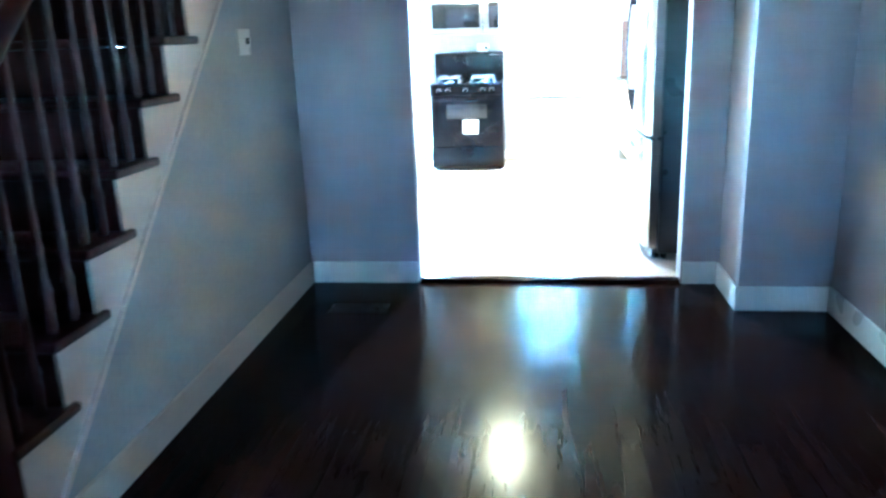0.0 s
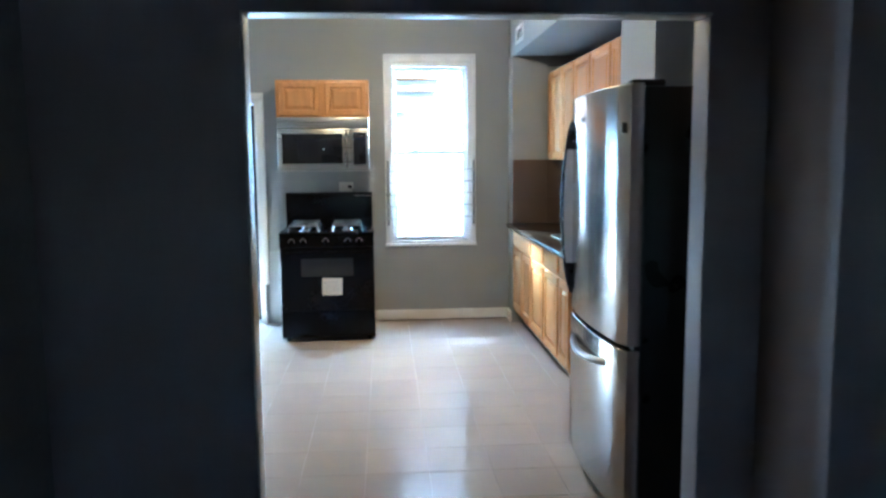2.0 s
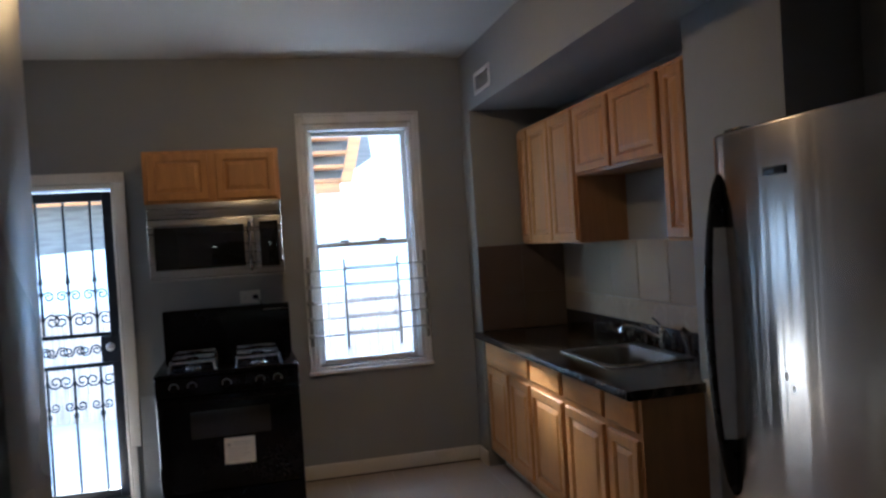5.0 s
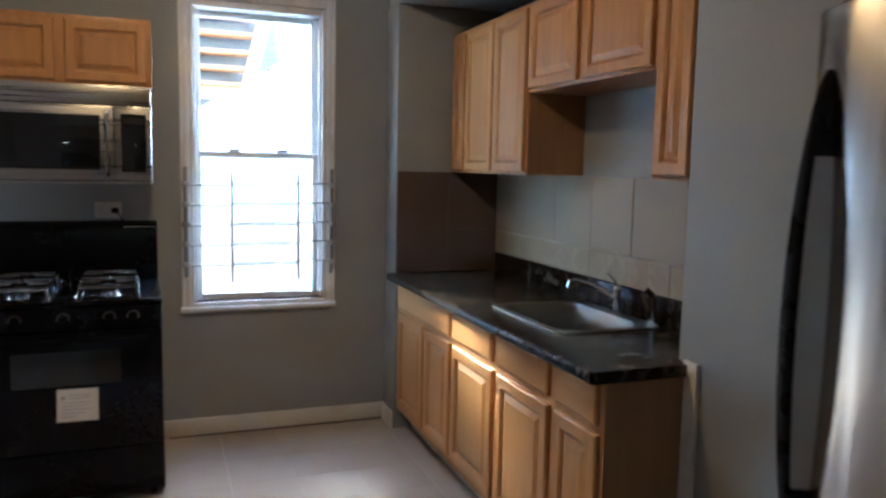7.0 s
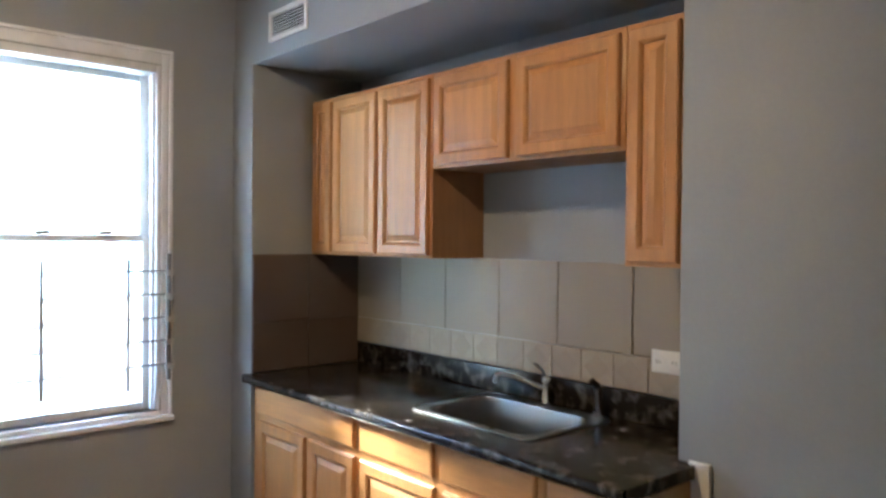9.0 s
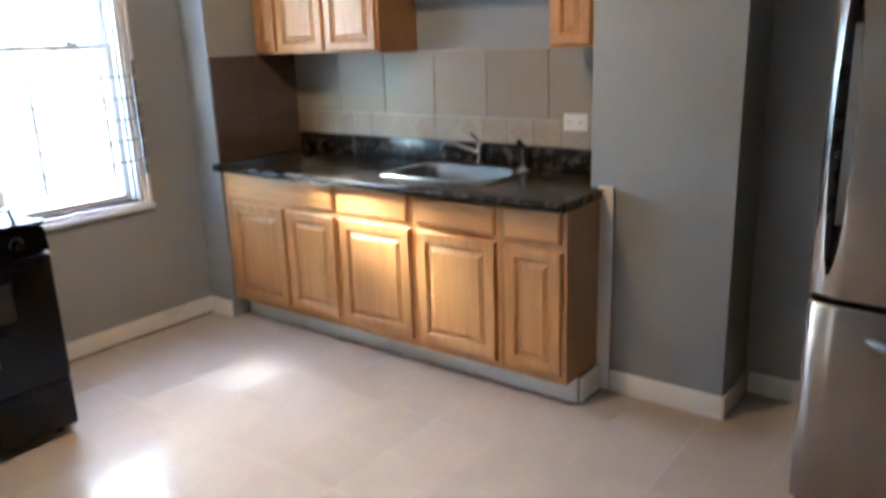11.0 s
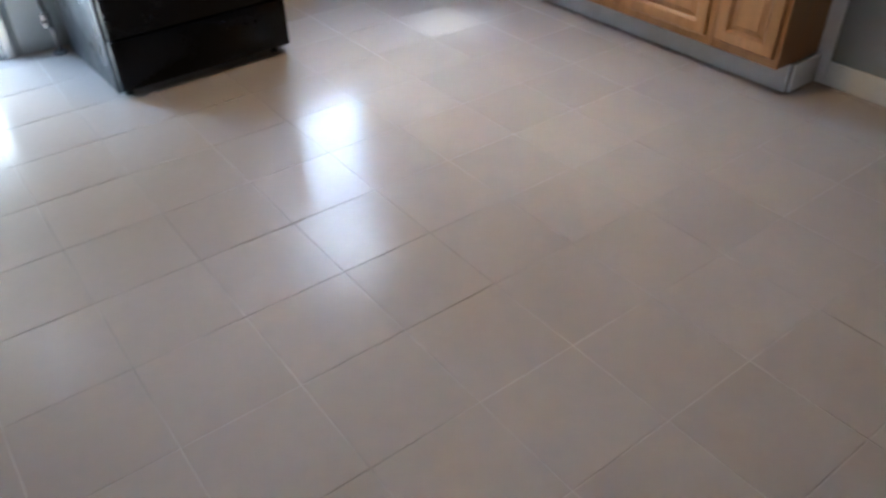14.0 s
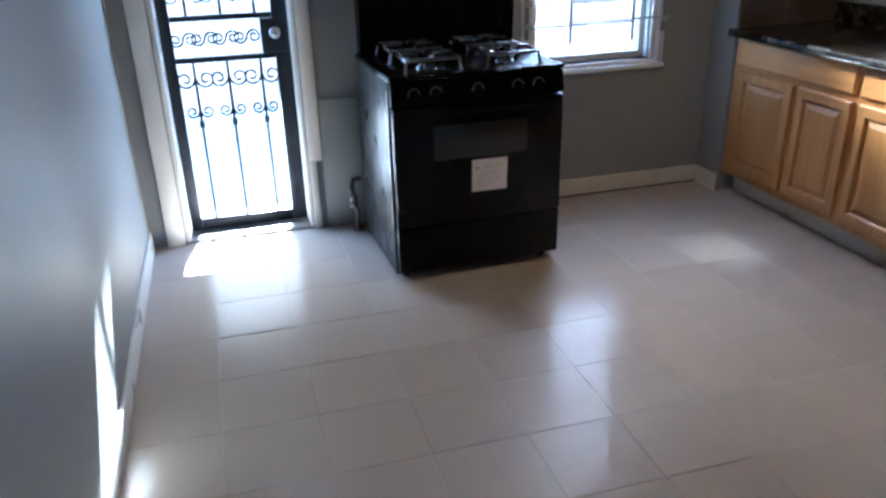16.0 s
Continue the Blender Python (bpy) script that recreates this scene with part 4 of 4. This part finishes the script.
# ---- outside ----
solid("ground", box(B(), -60, 60, 0.26, 90, -0.30, -0.18), CONCRETE, "pale concrete back yard", "ground", "structure")
solid("ground_front", box(B(), -60, 60, -60, -11.36, -0.30, -0.18), CONCRETE, "pale concrete street side", "ground", "structure")
solid("back_step", box(B(), -1.6, 0.6, 0.27, 1.3, -0.18, -0.03, 0.01), CONCRETE, "concrete step outside the back door", "step", "structure")
# Porch roof boards laid to block the sun; their slot shapes the wall streak.
pr = thing("porch_roof", pose(1.4, 0.27, 2.84), "boarded porch roof laid out to block and slot the sun", "porch roof")
part("door_roof_boards", box(B(), -3.2, -0.751, 1.42, 2.71, 0.02, 0.06), GREYBOARD, pr)
part("door_roof_boards", box(B(), -3.2, -1.925, 0.78, 1.419, 0.02, 0.06), GREYBOARD, pr)
part("door_roof_boards", box(B(), -1.832, -0.751, 0.78, 1.419, 0.02, 0.06), GREYBOARD, pr)
for xr in (-3.1, -2.4, -1.72, -1.0):
    part("rafter", box(B(), xr, xr + 0.045, 0.80, 2.71, -0.08, 0.019), DECKWOOD, pr)
stp = thing("outdoor_stair", pose(0.0, 4.5, -0.18), "orange wooden outdoor stair seen from below", "stairs")


def O(x0, x1, y0, y1, z0, z1, bv=0.004):
    return box(B(), x0, x1, y0 - 4.5, y1 - 4.5, z0 + 0.18, z1 + 0.18, bv)


part("soffit_panel", prism(B(), [(-2.6, 1.80), (-0.2, 1.92), (1.20, 2.30), (2.06, 2.84), (1.98, 3.6), (-2.6, 3.6)], "y", 0.05, 0.10), GREYBOARD, stp)
for i_, z_ in enumerate((2.37, 2.54, 2.71, 2.90, 3.09)):
    part("tread", O(-2.4, 1.62 + 0.04 * i_, 4.18, 4.44, z_ - 0.03, z_ + 0.012), DECKWOOD, stp)
    part("riser", O(-2.4, 1.60 + 0.04 * i_, 4.45, 4.47, z_ + 0.02, z_ + 0.14), GREYBOARD, stp)
part("stringer", prism(B(), [(1.60, 2.50), (1.74, 2.50), (1.98, 3.45), (1.84, 3.45)], "y", -0.36, -0.30), DECKWOOD, stp)
part("ledger", O(-2.4, 1.60, 4.20, 4.26, 2.20, 2.33), DECKWOOD, stp)
for px_ in (-2.5, 0.2):
    part("post", O(px_, px_ + 0.09, 4.46, 4.53, -0.18, 1.9), GREYBOARD, stp)
# Unseen deck on posts, added only to keep direct sun off the window.
part("landing", O(1.62, 3.46, 4.15, 6.45, 6.0, 6.05), GREYBOARD, stp)
for xj in (1.64, 2.25, 2.85, 3.41):
    part("joist", O(xj, xj + 0.045, 4.15, 6.45, 5.86, 5.999), DECKWOOD, stp)
for py_ in (4.16, 6.35):
    part("landing_post", O(3.37, 3.46, py_, py_ + 0.09, -0.18, 5.859), DECKWOOD, stp)
fence = thing("fence", pose(0, 3.7, -0.18), "weathered wooden board fence behind the yard", "fence")
for i in range(46):
    x = -4.6 + i * 0.2
    part("board", prism(B(), [(x - 0.092, 0), (x + 0.092, 0), (x + 0.092, 1.16 + 0.05 * ((i * 7) % 5) / 5), (x, 1.24), (x - 0.092, 1.16)], "y", 0, 0.02), FENCEWOOD, fence)
for z in (0.3, 0.9):
    part("rail", box(B(), -4.7, 4.7, 0.021, 0.06, z, z + 0.09), FENCEWOOD, fence)
house = thing("neighbour_house", pose(0, 11, -0.18), "pale sided neighbouring house", "house")
part("wall", box(B(), -9, 9, 0, 6, 0, 6.0), SIDING, house)
for i in range(24):
    part("siding_board", prism(B(), [(-0.03, i * 0.25), (-0.001, i * 0.25), (-0.001, i * 0.25 + 0.25), (-0.012, i * 0.25 + 0.25)], "x", -9, 9), SIDING, house)
part("roof", prism(B(), [(-9.4, 6.0), (9.4, 6.0), (0, 8.6)], "y", -0.4, 6.4), GREYBOARD, house)
for wx in (-5, -1.6, 2.4, 6):
    w_ = part("window", box(B(), wx - 0.5, wx + 0.5, -0.06, -0.035, 3.4, 4.9), TRIM, house)
    part("pane", box(B(), wx - 0.42, wx + 0.42, -0.066, -0.061, 3.48, 4.82), DARKGLASS, w_)

# ---- floors ----
tf = tagged(new("floor", mesh_of("floor", box(B(), -1.12, 2.69, -4.56, 0.02, -0.08, -0.0014), GROUT)), "beige ceramic tile kitchen floor", "floor", "", "structure")
TX, TY, TX0, TY0 = 0.310, 0.3110, 0.448, -1.355


def tile_mesh(w, h):
    bm = B()
    g = 0.0015
    lp = []
    for ins, z in ((0, -0.0034), (0, -0.0006), (0.0009, 0.0)):
        lp.append([bm.verts.new((sx_ * (w / 2 - g - ins), sy_ * (h / 2 - g - ins), z)) for sx_, sy_ in ((-1, -1), (1, -1), (1, 1), (-1, 1))])
    for a, b in zip(lp, lp[1:]):
        for i in range(4):
            bm.faces.new((a[i], a[(i + 1) % 4], b[(i + 1) % 4], b[i]))
    bm.faces.new(lp[-1])
    return mesh_of("tile", bm, TILE)


full = tile_mesh(TX, TY)
rows = [(TY0 + TY * (k + 0.5), full) for k in range(-10, 4)]
y_end = TY0 - TY * 10.0
last = tile_mesh(TX, y_end + 4.545)
rows.append(((y_end - 4.545) / 2, last))
y_top = TY0 + TY * 4
rows.append((y_top / 2, tile_mesh(TX, -y_top)))
for i in range(-5, 8):
    for yc, me in rows:
        ob = new("tile", me)
        ob.parent = tf
        ob.location = (TX0 + TX * (i + 0.5), yc, random.uniform(-0.0004, 0.0004))
        ob.rotation_euler = (random.uniform(-0.0016, 0.0016), random.uniform(-0.0016, 0.0016), random.uniform(-0.002, 0.002))

pf = tagged(new("floor_dining", mesh_of("floor_dining", box(B(), -1.45, RX + 0.02, -11.2, -4.56, -0.12, DZ - 0.006), DARKWOOD)), "dark polished wood plank floor", "floor", "", "structure")
PWD = 0.083
planks = {}
for ln in (0.9, 1.15, 1.4):
    bm = box(B(), -PWD / 2 + 0.0003, PWD / 2 - 0.0003, -ln / 2 + 0.0003, ln / 2 - 0.0003, -0.0058, 0.0)
    planks[ln] = mesh_of("plank", bm, DARKWOOD)
rng = random.Random(4)
for i in range(35):
    x = -0.24 + PWD * (i + 0.5)
    y = -4.595
    while y > -10.2:
        ln = rng.choice((0.9, 1.15, 1.4))
        ob = new("plank", planks[ln])
        ob.parent = pf
        ob.location = (x, y - ln / 2, DZ + rng.uniform(-0.0003, 0.0003))
        y -= ln
